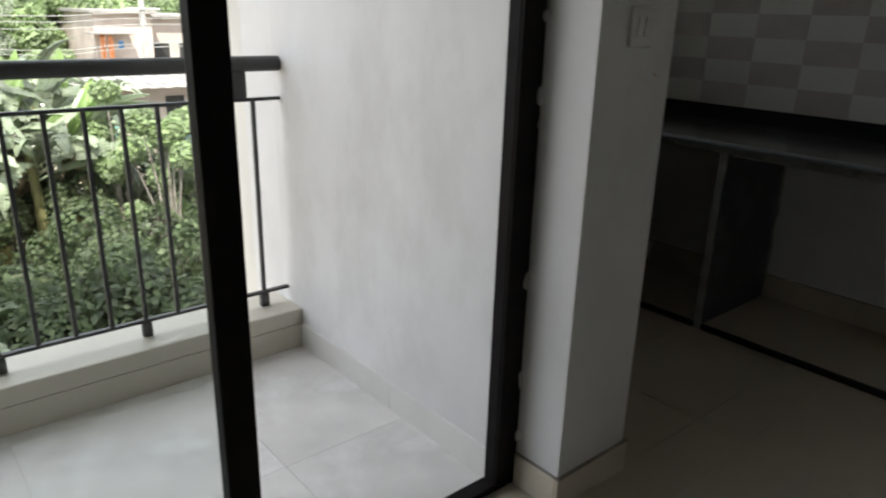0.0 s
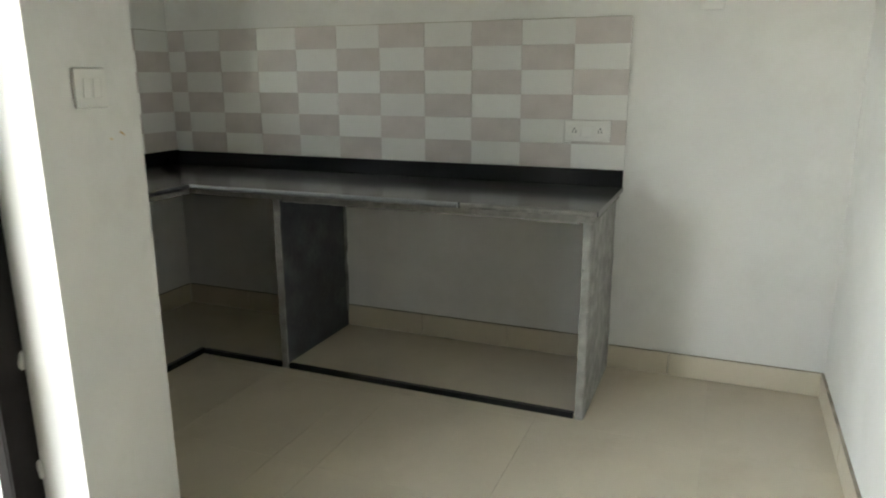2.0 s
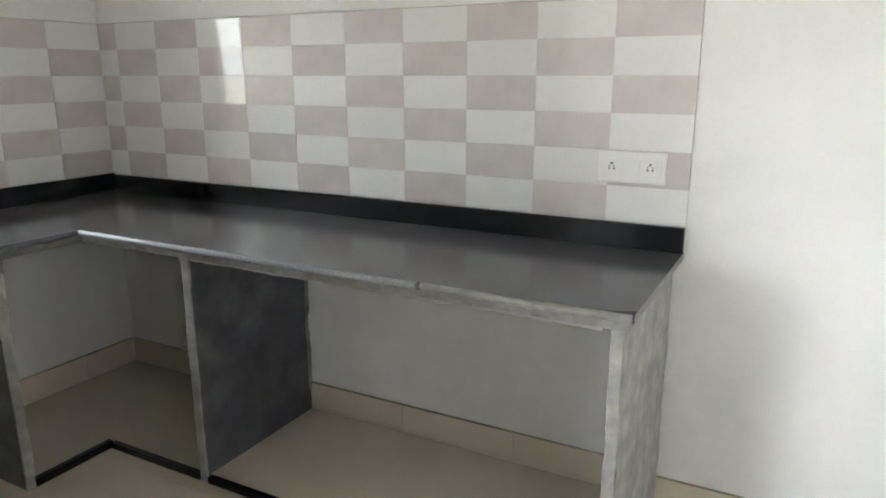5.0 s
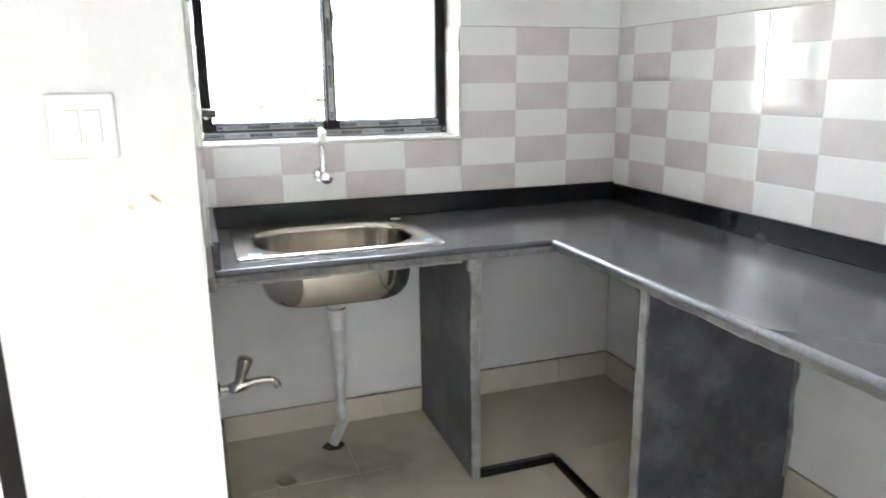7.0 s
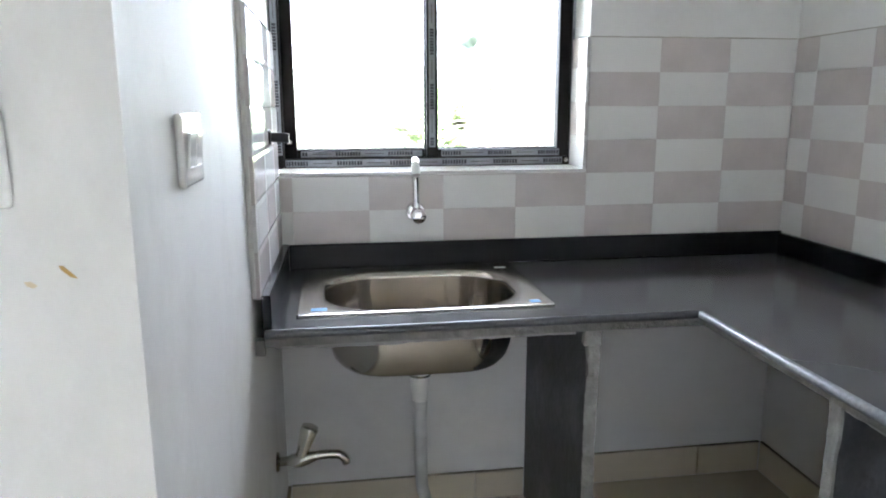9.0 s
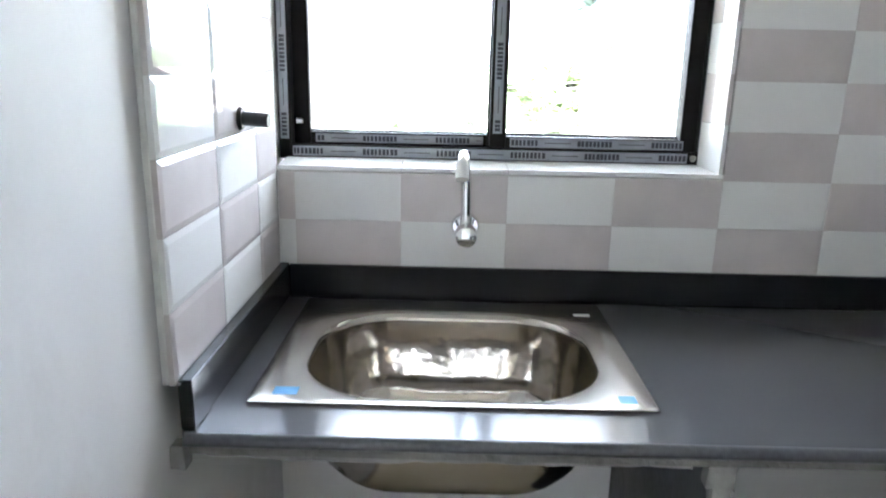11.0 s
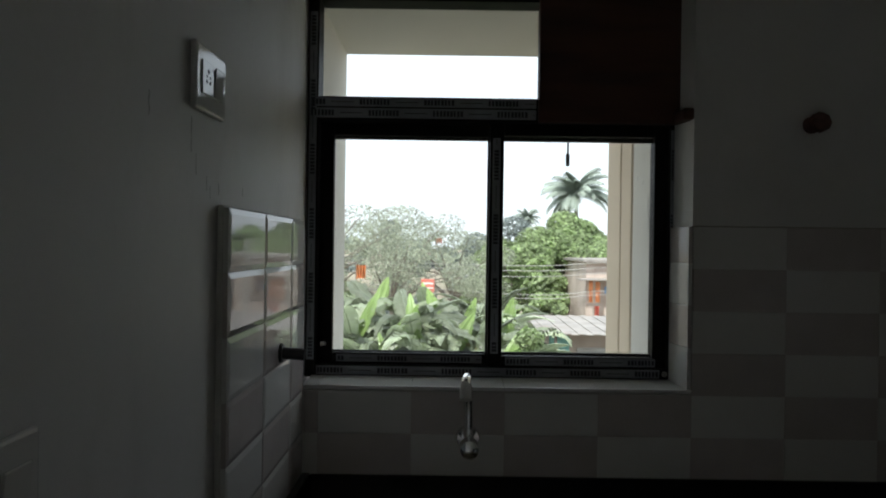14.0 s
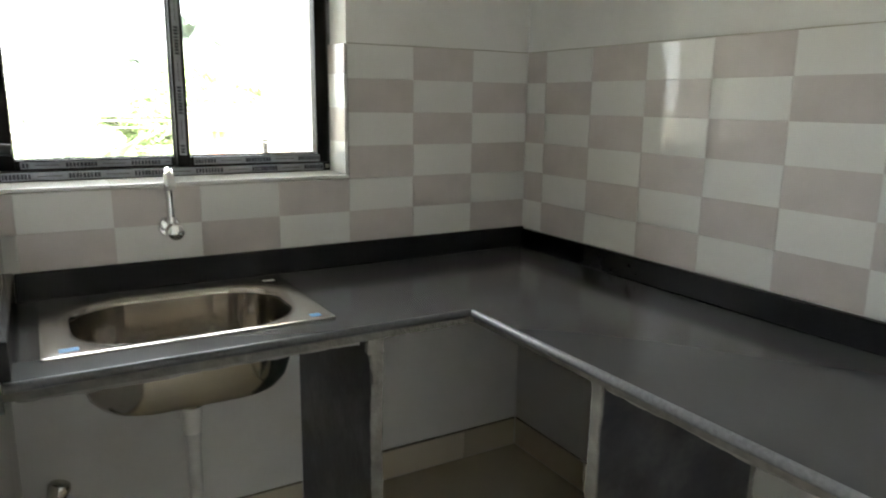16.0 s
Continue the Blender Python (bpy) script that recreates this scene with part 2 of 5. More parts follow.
def tube(bm, pts, radii, n=12):
    """A swept pipe through pts with a radius at each."""
    pts = [Vector(p) for p in pts]
    rings = []
    for i, p in enumerate(pts):
        d = (pts[min(i + 1, len(pts) - 1)] - pts[max(i - 1, 0)]).normalized()
        up = Vector((1, 0, 0)) if abs(d.x) < 0.9 else Vector((0, 1, 0))
        a = d.cross(up).normalized()
        b = d.cross(a)
        r = radii[i] if isinstance(radii, (list, tuple)) else radii
        rings.append([bm.verts.new(p + (a * math.cos(2 * math.pi * k / n) + b * math.sin(2 * math.pi * k / n)) * r) for k in range(n)])
    for r0, r1 in zip(rings, rings[1:]):
        for k in range(n):
            bm.faces.new((r0[k], r0[(k + 1) % n], r1[(k + 1) % n], r1[k]))
    bm.faces.new(list(reversed(rings[0])))
    bm.faces.new(rings[-1])
    return bm


def smooth_path(pts, steps=6):
    pts = [Vector(p) for p in pts]
    out = []
    for i in range(len(pts) - 1):
        p0, p1, p2, p3 = pts[max(i - 1, 0)], pts[i], pts[i + 1], pts[min(i + 2, len(pts) - 1)]
        for k in range(steps):
            t = k / steps
            out.append(0.5 * ((2 * p1) + (p2 - p0) * t + (2 * p0 - 5 * p1 + 4 * p2 - p3) * t * t + (3 * p1 - p0 - 3 * p2 + p3) * t ** 3))
    return out + [pts[-1]]


def mesh_of(name, bm, material, smooth=False):
    bmesh.ops.recalc_face_normals(bm, faces=bm.faces)
    me = bpy.data.meshes.new(name)
    bm.to_mesh(me)
    bm.free()
    me.materials.append(material)
    if smooth:
        me.shade_smooth()
        me.set_sharp_from_angle(angle=radians(35))
    return me


def part(name, bm, material, parent, label="", smooth=False):
    ob = new(name, mesh_of(name, bm, material, smooth))
    ob.parent = parent
    if label:
        tagged(ob, label)
    return ob


def thing(name, bm, material, label, category, smooth=False, group="", kind=""):
    return tagged(new(name, mesh_of(name, bm, material, smooth)), label, category, group, kind)


def empty(name, at, label, category, group="", kind=""):
    ob = new(name)
    ob.location = at
    ob.empty_display_size = 0.1
    return tagged(ob, label, category, group, kind)


def structure(name, bm, material, label="", category=""):
    return tagged(new(name, mesh_of(name, bm, material)), label, category, "", "structure")


# ---- structure ----
H = 2.75          # ceiling height
KW = -1.642       # kitchen's west wall face
TW = -1.622       # tile face on it
NW = 0.010        # north wall face, the tiles stand proud to y = 0
PS = -1.412       # south face of the pier
PX = -1.928       # west face of the pier
BX = -1.978       # face of the balcony's end wall
SW = -3.216       # south wall face
SILL = 1.107
WX0, WX1, WZ1 = -1.642, -0.6804, 2.120
YO = 0.26         # outer face of the north wall
YF = 0.785         # front of the window's hood

wall_north = structure("wall_north", boxes(
    (WX1, 0.24, NW, YO, -0.3, H), (BX, WX1, NW, YO, -0.3, SILL - 0.012), (BX, WX1, NW, YO, WZ1, H),
    (BX, WX0, NW, YO, SILL - 0.012, WZ1)), PAINT, "white painted kitchen wall with the window opening", "wall")
wall_east = structure("wall_east", boxes((0.010, 0.24, -3.46, NW, -0.3, H)), PAINT, "white painted plaster kitchen wall", "wall")
wall_south = structure("wall_south", boxes((-2.3, 0.010, -3.46, SW, -0.3, H)), PAINT, "white painted plaster kitchen side wall", "wall")
wall_west = structure("wall_west", boxes((PX, KW, PS, -1.25, -0.3, H), (BX, KW, -1.25, NW, -0.3, H)), PUTTY, "white painted pier beside the balcony door", "wall")
wall_hall = structure("wall_hall", boxes((-2.3, -2.06, -6.7, -3.46, -0.3, H), (-6.6, -2.06, -6.94, -6.7, -0.3, H), (-6.84, -6.6, -6.94, -1.2, -0.3, H)), PAINT, "plain white painted hall walls", "wall")
DX0, DX1, DZ = -3.75, PX, 2.12
wall_balcony = structure("wall_balcony", boxes((-6.6, DX0, PS, -1.25, -0.3, H), (DX0, DX1, PS, -1.25, DZ, H)), PAINT, "white painted wall around the balcony door", "wall")
ceiling = structure("ceiling", boxes((-6.84, 0.24, -6.94, YO, H, H + 0.15)), CEIL, "white painted flat ceiling", "ceiling")
floor = structure("floor", boxes((-6.84, 0.24, -6.94, NW, -0.3, -0.0025)), FLOOR_GROUT, "beige vitrified tile floor", "floor")
balcony_floor = structure("balcony_floor", boxes((-6.84, BX, -1.25, 0.1, -0.3, -0.014)), FLOOR_GROUT, "pale tiled balcony floor", "floor")
wall_balcony_end = structure("wall_balcony_end", boxes((BX, KW + 0.002, YO + 0.001, YF, -3.2, 3.2), (-7.1, -6.84, -1.2, 0.2, -0.3, 3.2)), PAINT_OUT, "cream painted end walls of the balcony", "wall")
balcony_roof = structure("balcony_roof", boxes((-7.1, BX, -1.25, 0.25, H, H + 0.15)), PAINT_OUT, "plain painted balcony soffit", "ceiling")
window_hood = structure("window_hood", boxes((KW + 0.0025, WX1 + 0.25, YO, YF, WZ1 + 0.005, WZ1 + 0.14), (-0.702, WX1 + 0.25, YO, 0.470, 0.9, WZ1), (KW + 0.0025, WX1 + 0.25, YO, YF, 0.86, 0.97)), PAINT_OUT, "cream painted concrete hood round the window", "window hood")
hood_column = structure("hood_column", boxes((-0.706, WX1 + 0.25, 0.4755, 0.602, 0.9705, WZ1 + 0.004), (-0.708, WX1 + 0.25, 0.603, YF, 0.9705, WZ1 + 0.004), bev=0.006), mat("ochre_exterior_paint", (0.72, 0.61, 0.465), 0.8, var=0.06, scale=3), "buff painted edge column of the window hood", "column")
part("joint", boxes((-0.701, -0.60, 0.4702, 0.4753, 0.9705, WZ1)), JOINT, hood_column, "dark open joint")
part("paint_drip", boxes((-0.7035, -0.7022, 0.303, 0.309, 1.475, 1.56), (-0.7035, -0.7022, 0.3085, 0.312, 1.535, 1.605), bev=0.0003), LABELW, window_hood, "white paint drip")
part("paint_drip", boxes((-0.7035, -0.7022, 0.42, 0.427, 1.655, 1.668), (-0.7035, -0.7022, 0.36, 0.366, 1.64, 1.65), bev=0.0003), LABELW, window_hood, "white paint drip")
lower_wall = structure("building_wall", boxes((-6.84, 0.24, NW - 0.2, YO - 0.005, -3.3, -0.305), (0.24, 6.0, 0.0, YO, -3.3, 3.2)), PAINT_OUT, "cream painted wall of the building below", "wall")

# unseen block above the ceiling, added to throw shade on the near shrubs
shade_block = structure("shade_block", boxes((-7.1, 6.0, -7.0, YO - 0.01, 3.22, 6.4)), PAINT_OUT, "unseen block added above to shade the near shrubs", "wall")

# balcony kerb: tiled upstand with a proud coping
kerb = structure("balcony_kerb", boxes((-6.84, BX, -0.136, 0.11, -0.3, 0.094), (-6.84, BX, -0.141, 0.12, 0.097, 0.160), bev=0.004), mat("kerb_tile", (0.60, 0.56, 0.47), 0.45, var=0.06, scale=4, rand=0.02), "beige tiled balcony kerb", "kerb")


def skirting(name, runs, mname=SKIRT, joint=True):
    ob = structure(name, boxes(*runs, bev=0.002), mname, "beige tile skirting", "skirting")
    if joint:
        part("joint", boxes(*[(r[0], r[1], r[2], r[3], r[5] + 0.0002, r[5] + 0.0022) for r in runs]), JOINT, ob, "dark uneven joint line")
    return ob


skirting("skirting_east", [(0.0, 0.0095, -3.214, -2.616, 0, 0.1), (0.0, 0.0095, -2.614, -2.352, 0, 0.1)] + [(0.0, 0.0095, y, y + 0.438, 0.022, 0.128) for y in (-2.322, -1.882, -1.442)] + [(0.0, 0.0095, -1.0, -0.402, 0.022, 0.128), (0.0, 0.0095, -0.4, 0.0, 0.022, 0.128)])
skirting("skirting_north", [(-1.63, -1.03, 0.0, 0.0095, 0, 0.096), (-1.028, -0.863, 0.0, 0.0095, 0, 0.096), (-0.833, -0.235, 0.0, 0.0095, 0.022, 0.128), (-0.233, -0.002, 0.0, 0.0095, 0.022, 0.128)])
skirting("skirting_south", [(-2.3 + i * 0.58, -2.3 + i * 0.58 + 0.578, SW, SW + 0.011, 0, 0.1) for i in range(3)] + [(-0.56, -0.001, SW, SW + 0.011, 0, 0.1)])
skirting("skirting_pier", [(PX - 0.011, KW + 0.011, PS - 0.011, PS, 0, 0.098), (KW, KW + 0.011, PS, -0.88, 0, 0.098), (KW, KW + 0.011, -0.878, 0, 0, 0.098), (PX - 0.011, PX, PS, -1.262, 0, 0.098)])
skirting("skirting_balcony", [(BX - 0.009, BX, -1.2, -0.73, 0, 0.098), (BX - 0.009, BX, -0.728, -0.142, 0, 0.098)], mat("balcony_skirting", (0.73, 0.72, 0.68), 0.45, var=0.05, scale=5), False)


# ---- camera-near tiles are built at the end of the file ----
# ---- worktop ----
CT = 0.817
worktop = empty("worktop", (0, 0, CT), "L-shaped polished black granite worktop on stone panels", "worktop")
SX0, SX1, SY0, SY1 = -1.557, -0.933, -0.513, -0.028    # sink outline
bx0, bx1, by0, by1 = -1.497, -0.993, -0.492, -0.105    # bowl outline


def local(ob, parent):
    """Keeps a part in world place under a parent that stands elsewhere."""
    ob.matrix_parent_inverse = parent.matrix_world.inverted() if parent.matrix_world != Matrix() else Matrix.Translation(-parent.location)
    return ob


def cell_slab(xs, ys, keep, z0, z1):
    """One slab made of the kept cells of a grid, with a hole or a corner left out."""
    bm = bmesh.new()
    on = {(i, j) for i in range(len(xs) - 1) for j in range(len(ys) - 1) if keep(i, j)}
    vs = {}

    def v(i, j, z):
        if (i, j, z) not in vs:
            vs[i, j, z] = bm.verts.new((xs[i], ys[j], z))
        return vs[i, j, z]

    for i, j in on:
        bm.faces.new([v(a, c, z1) for a, c in ((i, j), (i + 1, j), (i + 1, j + 1), (i, j + 1))])
        bm.faces.new([v(a, c, z0) for a, c in ((i, j), (i, j + 1), (i + 1, j + 1), (i + 1, j))])
        for di, dj, e in ((-1, 0, ((i, j), (i, j + 1))), (1, 0, ((i + 1, j), (i + 1, j + 1))), (0, -1, ((i, j), (i + 1, j))), (0, 1, ((i, j + 1), (i + 1, j + 1)))):
            if (i + di, j + dj) not in on:
                (a, c), (d, f) = e
                bm.faces.new((v(a, c, z0), v(d, f, z0), v(d, f, z1), v(a, c, z1)))
    return bm


def keep_cell(i, j):
    return (j >= 1 or i == 3) and not (i == 1 and j == 2)


XS, YS = (TW, bx0 - 0.012, bx1 + 0.012, -0.597, -0.002), (-2.38, -0.597, by0 - 0.006, by1 + 0.008, -0.002)
top_bm = cell_slab(XS, YS, keep_cell, CT - 0.02, CT)
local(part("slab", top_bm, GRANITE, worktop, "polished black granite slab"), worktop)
e1 = bmesh.new()
tube(e1, [(-0.599, -0.603, CT - 0.010), (-0.599, -1.86, CT - 0.010)], 0.0105, 12)
local(part("polished_edge", e1, BULL, worktop, "rounded edge painted pale as a highlight", True), worktop)
e2 = bmesh.new()
tube(e2, [(TW + 0.004, -0.599, CT - 0.010), (-0.605, -0.599, CT - 0.010)], 0.0105, 12)
local(part("front_edge", e2, EDGE, worktop, "", True), worktop)
e3 = bmesh.new()
tube(e3, [(-0.598, -1.87, CT - 0.010), (-0.598, -2.376, CT - 0.010)], 0.0100, 12)
local(part("front_edge", e3, mat("unpolished_granite_edge", (0.19, 0.185, 0.17), 0.6, var=0.25, scale=30, bump=0.2, bscale=50), worktop, "dull unpolished edge", True), worktop)
under = cell_slab((TW, bx0 - 0.012, bx1 + 0.012, -0.578, -0.004), (-2.366, -0.578, by0 - 0.006, by1 + 0.008, -0.004), keep_cell, CT - 0.046, CT - 0.0205)
local(part("support_slab", under, ROUGH, worktop, "rough mortar-smeared stone under-slab"), worktop)
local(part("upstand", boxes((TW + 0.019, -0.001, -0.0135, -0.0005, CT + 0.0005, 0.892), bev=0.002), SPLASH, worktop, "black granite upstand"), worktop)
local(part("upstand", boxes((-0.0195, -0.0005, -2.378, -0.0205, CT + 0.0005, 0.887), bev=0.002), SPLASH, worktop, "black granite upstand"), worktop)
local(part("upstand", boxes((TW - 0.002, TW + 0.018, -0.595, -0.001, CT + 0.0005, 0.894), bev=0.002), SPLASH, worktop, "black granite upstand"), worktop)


def lumpy(bm, amount, seed):
    for v in bm.verts:
        v.co += Vector(noise.noise_vector(v.co * 9 + Vector((seed, 0, 0)))) * amount + Vector(noise.noise_vector(v.co * 40 + Vector((0, seed, 0)))) * amount * 0.7
    return bm


def strip(x0, x1, y0, y1, z0, z1, axis, n, amount, seed):
    """A narrow run of mortar with an uneven outline."""
    bm = bmesh.new()
    for i in range(n):
        a, b = i / n, (i + 1) / n
        if axis == "z":
            box(bm, x0, x1, y0, y1, z0 + (z1 - z0) * a, z0 + (z1 - z0) * b)
        elif axis == "x":
            box(bm, x0 + (x1 - x0) * a, x0 + (x1 - x0) * b, y0, y1, z0, z1)
        else:
            box(bm, x0, x1, y0 + (y1 - y0) * a, y0 + (y1 - y0) * b, z0, z1)
    bmesh.ops.remove_doubles(bm, verts=bm.verts, dist=0.0004)
    bmesh.ops.subdivide_edges(bm, edges=list(bm.edges), cuts=1, use_grid_fill=True)
    return lumpy(bm, amount, seed)


UZ = CT - 0.0465


def stone_panel(name, x0, x1, y0, y1, label, edge, seed, face=KADAPPA):
    ob = thing(name, boxes((x0, x1, y0, y1, 0, UZ), bev=0.003), face, label, "panel", group="stone panels under the worktop")
    part("mortar_edge", edge[0], MORTAR, ob, "pale mortar edge")
    for e in edge[1:]:
        part("mortar_patch", e, MORTAR, ob, "smeared pale mortar")
    return ob


stone_panel("counter_panel", -0.862, -0.834, -0.552, -0.001, "dark grey stone upright panel beside the sink", [
    strip(-0.863, -0.833, -0.558, -0.551, 0, UZ, "z", 30, 0.003, 1), strip(-0.874, -0.832, -0.568, -0.549, UZ - 0.04, UZ - 0.001, "z", 6, 0.008, 12), strip(-0.864, -0.834, -0.566, -0.549, UZ - 0.12, UZ - 0.041, "z", 6, 0.006, 14)], 1)
stone_panel("counter_panel", -0.548, -0.001, -1.029, -1.001, "dark grey stone upright panel with pale mortar edge", [
    strip(-0.554, -0.547, -1.030, -1.000, 0, UZ, "z", 30, 0.003, 3), strip(-0.018, -0.002, -1.034, -0.996, 0.1, UZ, "z", 24, 0.006, 4)], 2)
stone_panel("counter_panel", -0.548, -0.001, -2.350, -2.323, "end stone panel plastered with pale mortar", [
    strip(-0.556, -0.547, -2.3515, -2.3225, 0, UZ, "z", 36, 0.0025, 5), strip(-0.547, -0.002, -2.3545, -2.3505, 0, UZ, "z", 24, 0.002, 6)], 3)
bead = strip(-0.571, -0.558, -2.31, -1.06, UZ - 0.007, UZ + 0.002, "y", 60, 0.004, 8)
thing("mortar_bead", bead, MORTAR, "rough pale mortar bead under the worktop edge", "mortar bead")
thing("mortar_bead", strip(-1.60, -0.90, -0.572, -0.560, UZ - 0.008, UZ + 0.002, "x", 40, 0.005, 9), MORTAR, "rough pale mortar bead under the worktop edge", "mortar bead")
part("bay_floor", boxes((-0.8335, -0.001, -0.5345, -0.001, 0.0005, 0.022), (-0.5345, -0.001, -1.0005, -0.535, 0.0005, 0.022), (-0.5345, -0.001, -2.3225, -1.0295, 0.0005, 0.022)), VITRIFIED, floor, "beige tiled floor raised under the worktop")
plinth = thing("plinth_strip", boxes((-0.834, -0.545, -0.560, -0.535, 0, 0.028), (-0.558, -0.535, -0.998, -0.5605, 0, 0.024), (-0.558, -0.535, -2.316, -1.034, 0, 0.024), bev=0.002), SPLASH, "low black granite strip on the floor under the worktop", "plinth")


# ---- sink ----
def rounded(x0, x1, y0, y1, r, n=8):
    pts = []
    for cx, cy, a in ((x1 - r, y1 - r, 0), (x0 + r, y1 - r, 90), (x0 + r, y0 + r, 180), (x1 - r, y0 + r, 270)):
        for k in range(n + 1):
            t = radians(a + 90 * k / n)
            pts.append((cx + r * math.cos(t), cy + r * math.sin(t)))
    return pts


def loft(bm, rings):
    rows = [[bm.verts.new(p) for p in r] for r in rings]
    n = len(rows[0])
    for a, b in zip(rows, rows[1:]):
        for k in range(n):
            bm.faces.new((a[k], a[(k + 1) % n], b[(k + 1) % n], b[k]))
    return rows


sink = empty("kitchen_sink", (-1.245, -0.27, CT), "single-bowl stainless steel sink set in the worktop", "sink")
ZS = CT + 0.006
rim = bmesh.new()
inner = rounded(bx0, bx1, by0, by1, 0.15)
outer = rounded(SX0, SX1, SY0, SY1, 0.006)
mid = rounded(bx0 - 0.012, bx1 + 0.012, by0 - 0.010, by1 + 0.012, 0.16)
loft(rim, [[(x, y, CT + 0.0005) for x, y in outer], [(x, y, ZS - 0.001) for x, y in outer], [(x * 0.998 - 0.0025, y, ZS) for x, y in rounded(SX0 + 0.003, SX1 - 0.003, SY0 + 0.003, SY1 - 0.003, 0.006)],
           [(x, y, ZS) for x, y in mid], [(x, y, ZS - 0.003) for x, y in inner]])
local(part("rim", rim, STEEL, sink, "brushed steel rim", True), sink)
bowl = bmesh.new()
cx, cy = (bx0 + bx1) / 2, (by0 + by1) / 2
prof = [(1.0, ZS - 0.003), (0.992, ZS - 0.02), (0.977, ZS - 0.08), (0.953, ZS - 0.132), (0.915, ZS - 0.164), (0.85, ZS - 0.184), (0.72, ZS - 0.192), (0.42, ZS - 0.195), (0.12, ZS - 0.196)]
rows = loft(bowl, [[(cx + (x - cx) * s, cy + (y - cy) * s, z) for x, y in inner] for s, z in prof])
bowl.faces.new(rows[-1])
bowl_ob = local(part("bowl", bowl, STEEL_O, sink, "polished deep rounded bowl", True), sink)
sol = bowl_ob.modifiers.new("thick", "SOLIDIFY")
sol.thickness = 0.0015
sol.material_offset = 1
bowl_ob.data.materials.append(STEEL_B)
drain = bmesh.new()
cyl(drain, (cx, cy, ZS - 0.196), (cx, cy, ZS - 0.191), 0.045, 0.043, 24)
local(part("strainer", drain, CHROME, sink, "round chrome strainer", True), sink)
local(part("tape", boxes((-1.524, -1.486, -0.487, -0.462, ZS, ZS + 0.0006)), BLUETAPE, sink, "scrap of blue film"), sink)
local(part("tape", boxes((-0.988, -0.962, -0.492, -0.468, ZS, ZS + 0.0006)), BLUETAPE, sink, "scrap of blue film"), sink)
local(part("sticker", boxes((-0.995, -0.962, -0.108, -0.096, ZS, ZS + 0.0006)), LABELW, sink, "small pale sticker"), sink)

ZB = ZS - 0.197
pipe = empty("waste_pipe", (-1.245, -0.29, 0), "white plastic waste pipe under the sink", "pipe")
b = bmesh.new()
cyl(b, (cx, cy, ZB), (cx, cy, ZB - 0.036), 0.036, 0.031, 20)
cyl(b, (cx, cy, ZB - 0.036), (cx, cy, ZB - 0.045), 0.029, 0.029, 20)
local(part("coupling", b, PVC, pipe, "", True), pipe)
b = bmesh.new()
cyl(b, (cx, cy, ZB - 0.046), (cx, cy, ZB - 0.13), 0.029, 0.021, 20)
local(part("reducer", b, PVC, pipe, "", True), pipe)
b = bmesh.new()
cyl(b, (cx, cy, ZB - 0.125), (cx, cy, ZB - 0.15), 0.0215, 0.0195, 20)
tube(b, smooth_path([(cx, cy, ZB - 0.13), (cx + 0.002, cy + 0.01, 0.36), (cx + 0.008, cy + 0.05, 0.22), (cx + 0.026, -0.172, 0.128), (cx + 0.030, -0.168, 0.100), (cx + 0.016, -0.169, 0.070), (-1.258, -0.171, 0.012)]), 0.0182, 14)
local(part("hose", b, HOSE, pipe, "grey-white flexible hose", True), pipe)
b = bmesh.new()
cyl(b, (cx, cy, ZB - 0.046), (cx, cy, ZB - 0.052), 0.031, 0.031, 20)
local(part("clip", b, DULLCHROME, pipe, "metal ring", True), pipe)
b = bmesh.new()
loft(b, [[(-1.258 + s * 0.040 * math.cos(k * math.pi / 12) * (1 + 0.07 * math.sin(k * 1.7)), -0.17 + s * 0.034 * math.sin(k * math.pi / 12) * (1 + 0.07 * math.cos(k * 2.3)), 0.003 + 0.002 * (1 - s)) for k in range(24)] for s in (1.0, 0.5, 0.02)])
thing("drain_hole", b, DARK, "dark rough drain hole in the floor", "drain")
b = bmesh.new()
cyl(b, (-1.453, -0.351, 0.001), (-1.453, -0.351, 0.005), 0.034, 0.032, 24)
thing("drain_cover", b, mat("cap_metal", (0.28, 0.24, 0.18), 0.5, var=0.2, scale=20), "round dull metal cap in the floor", "floor cap")


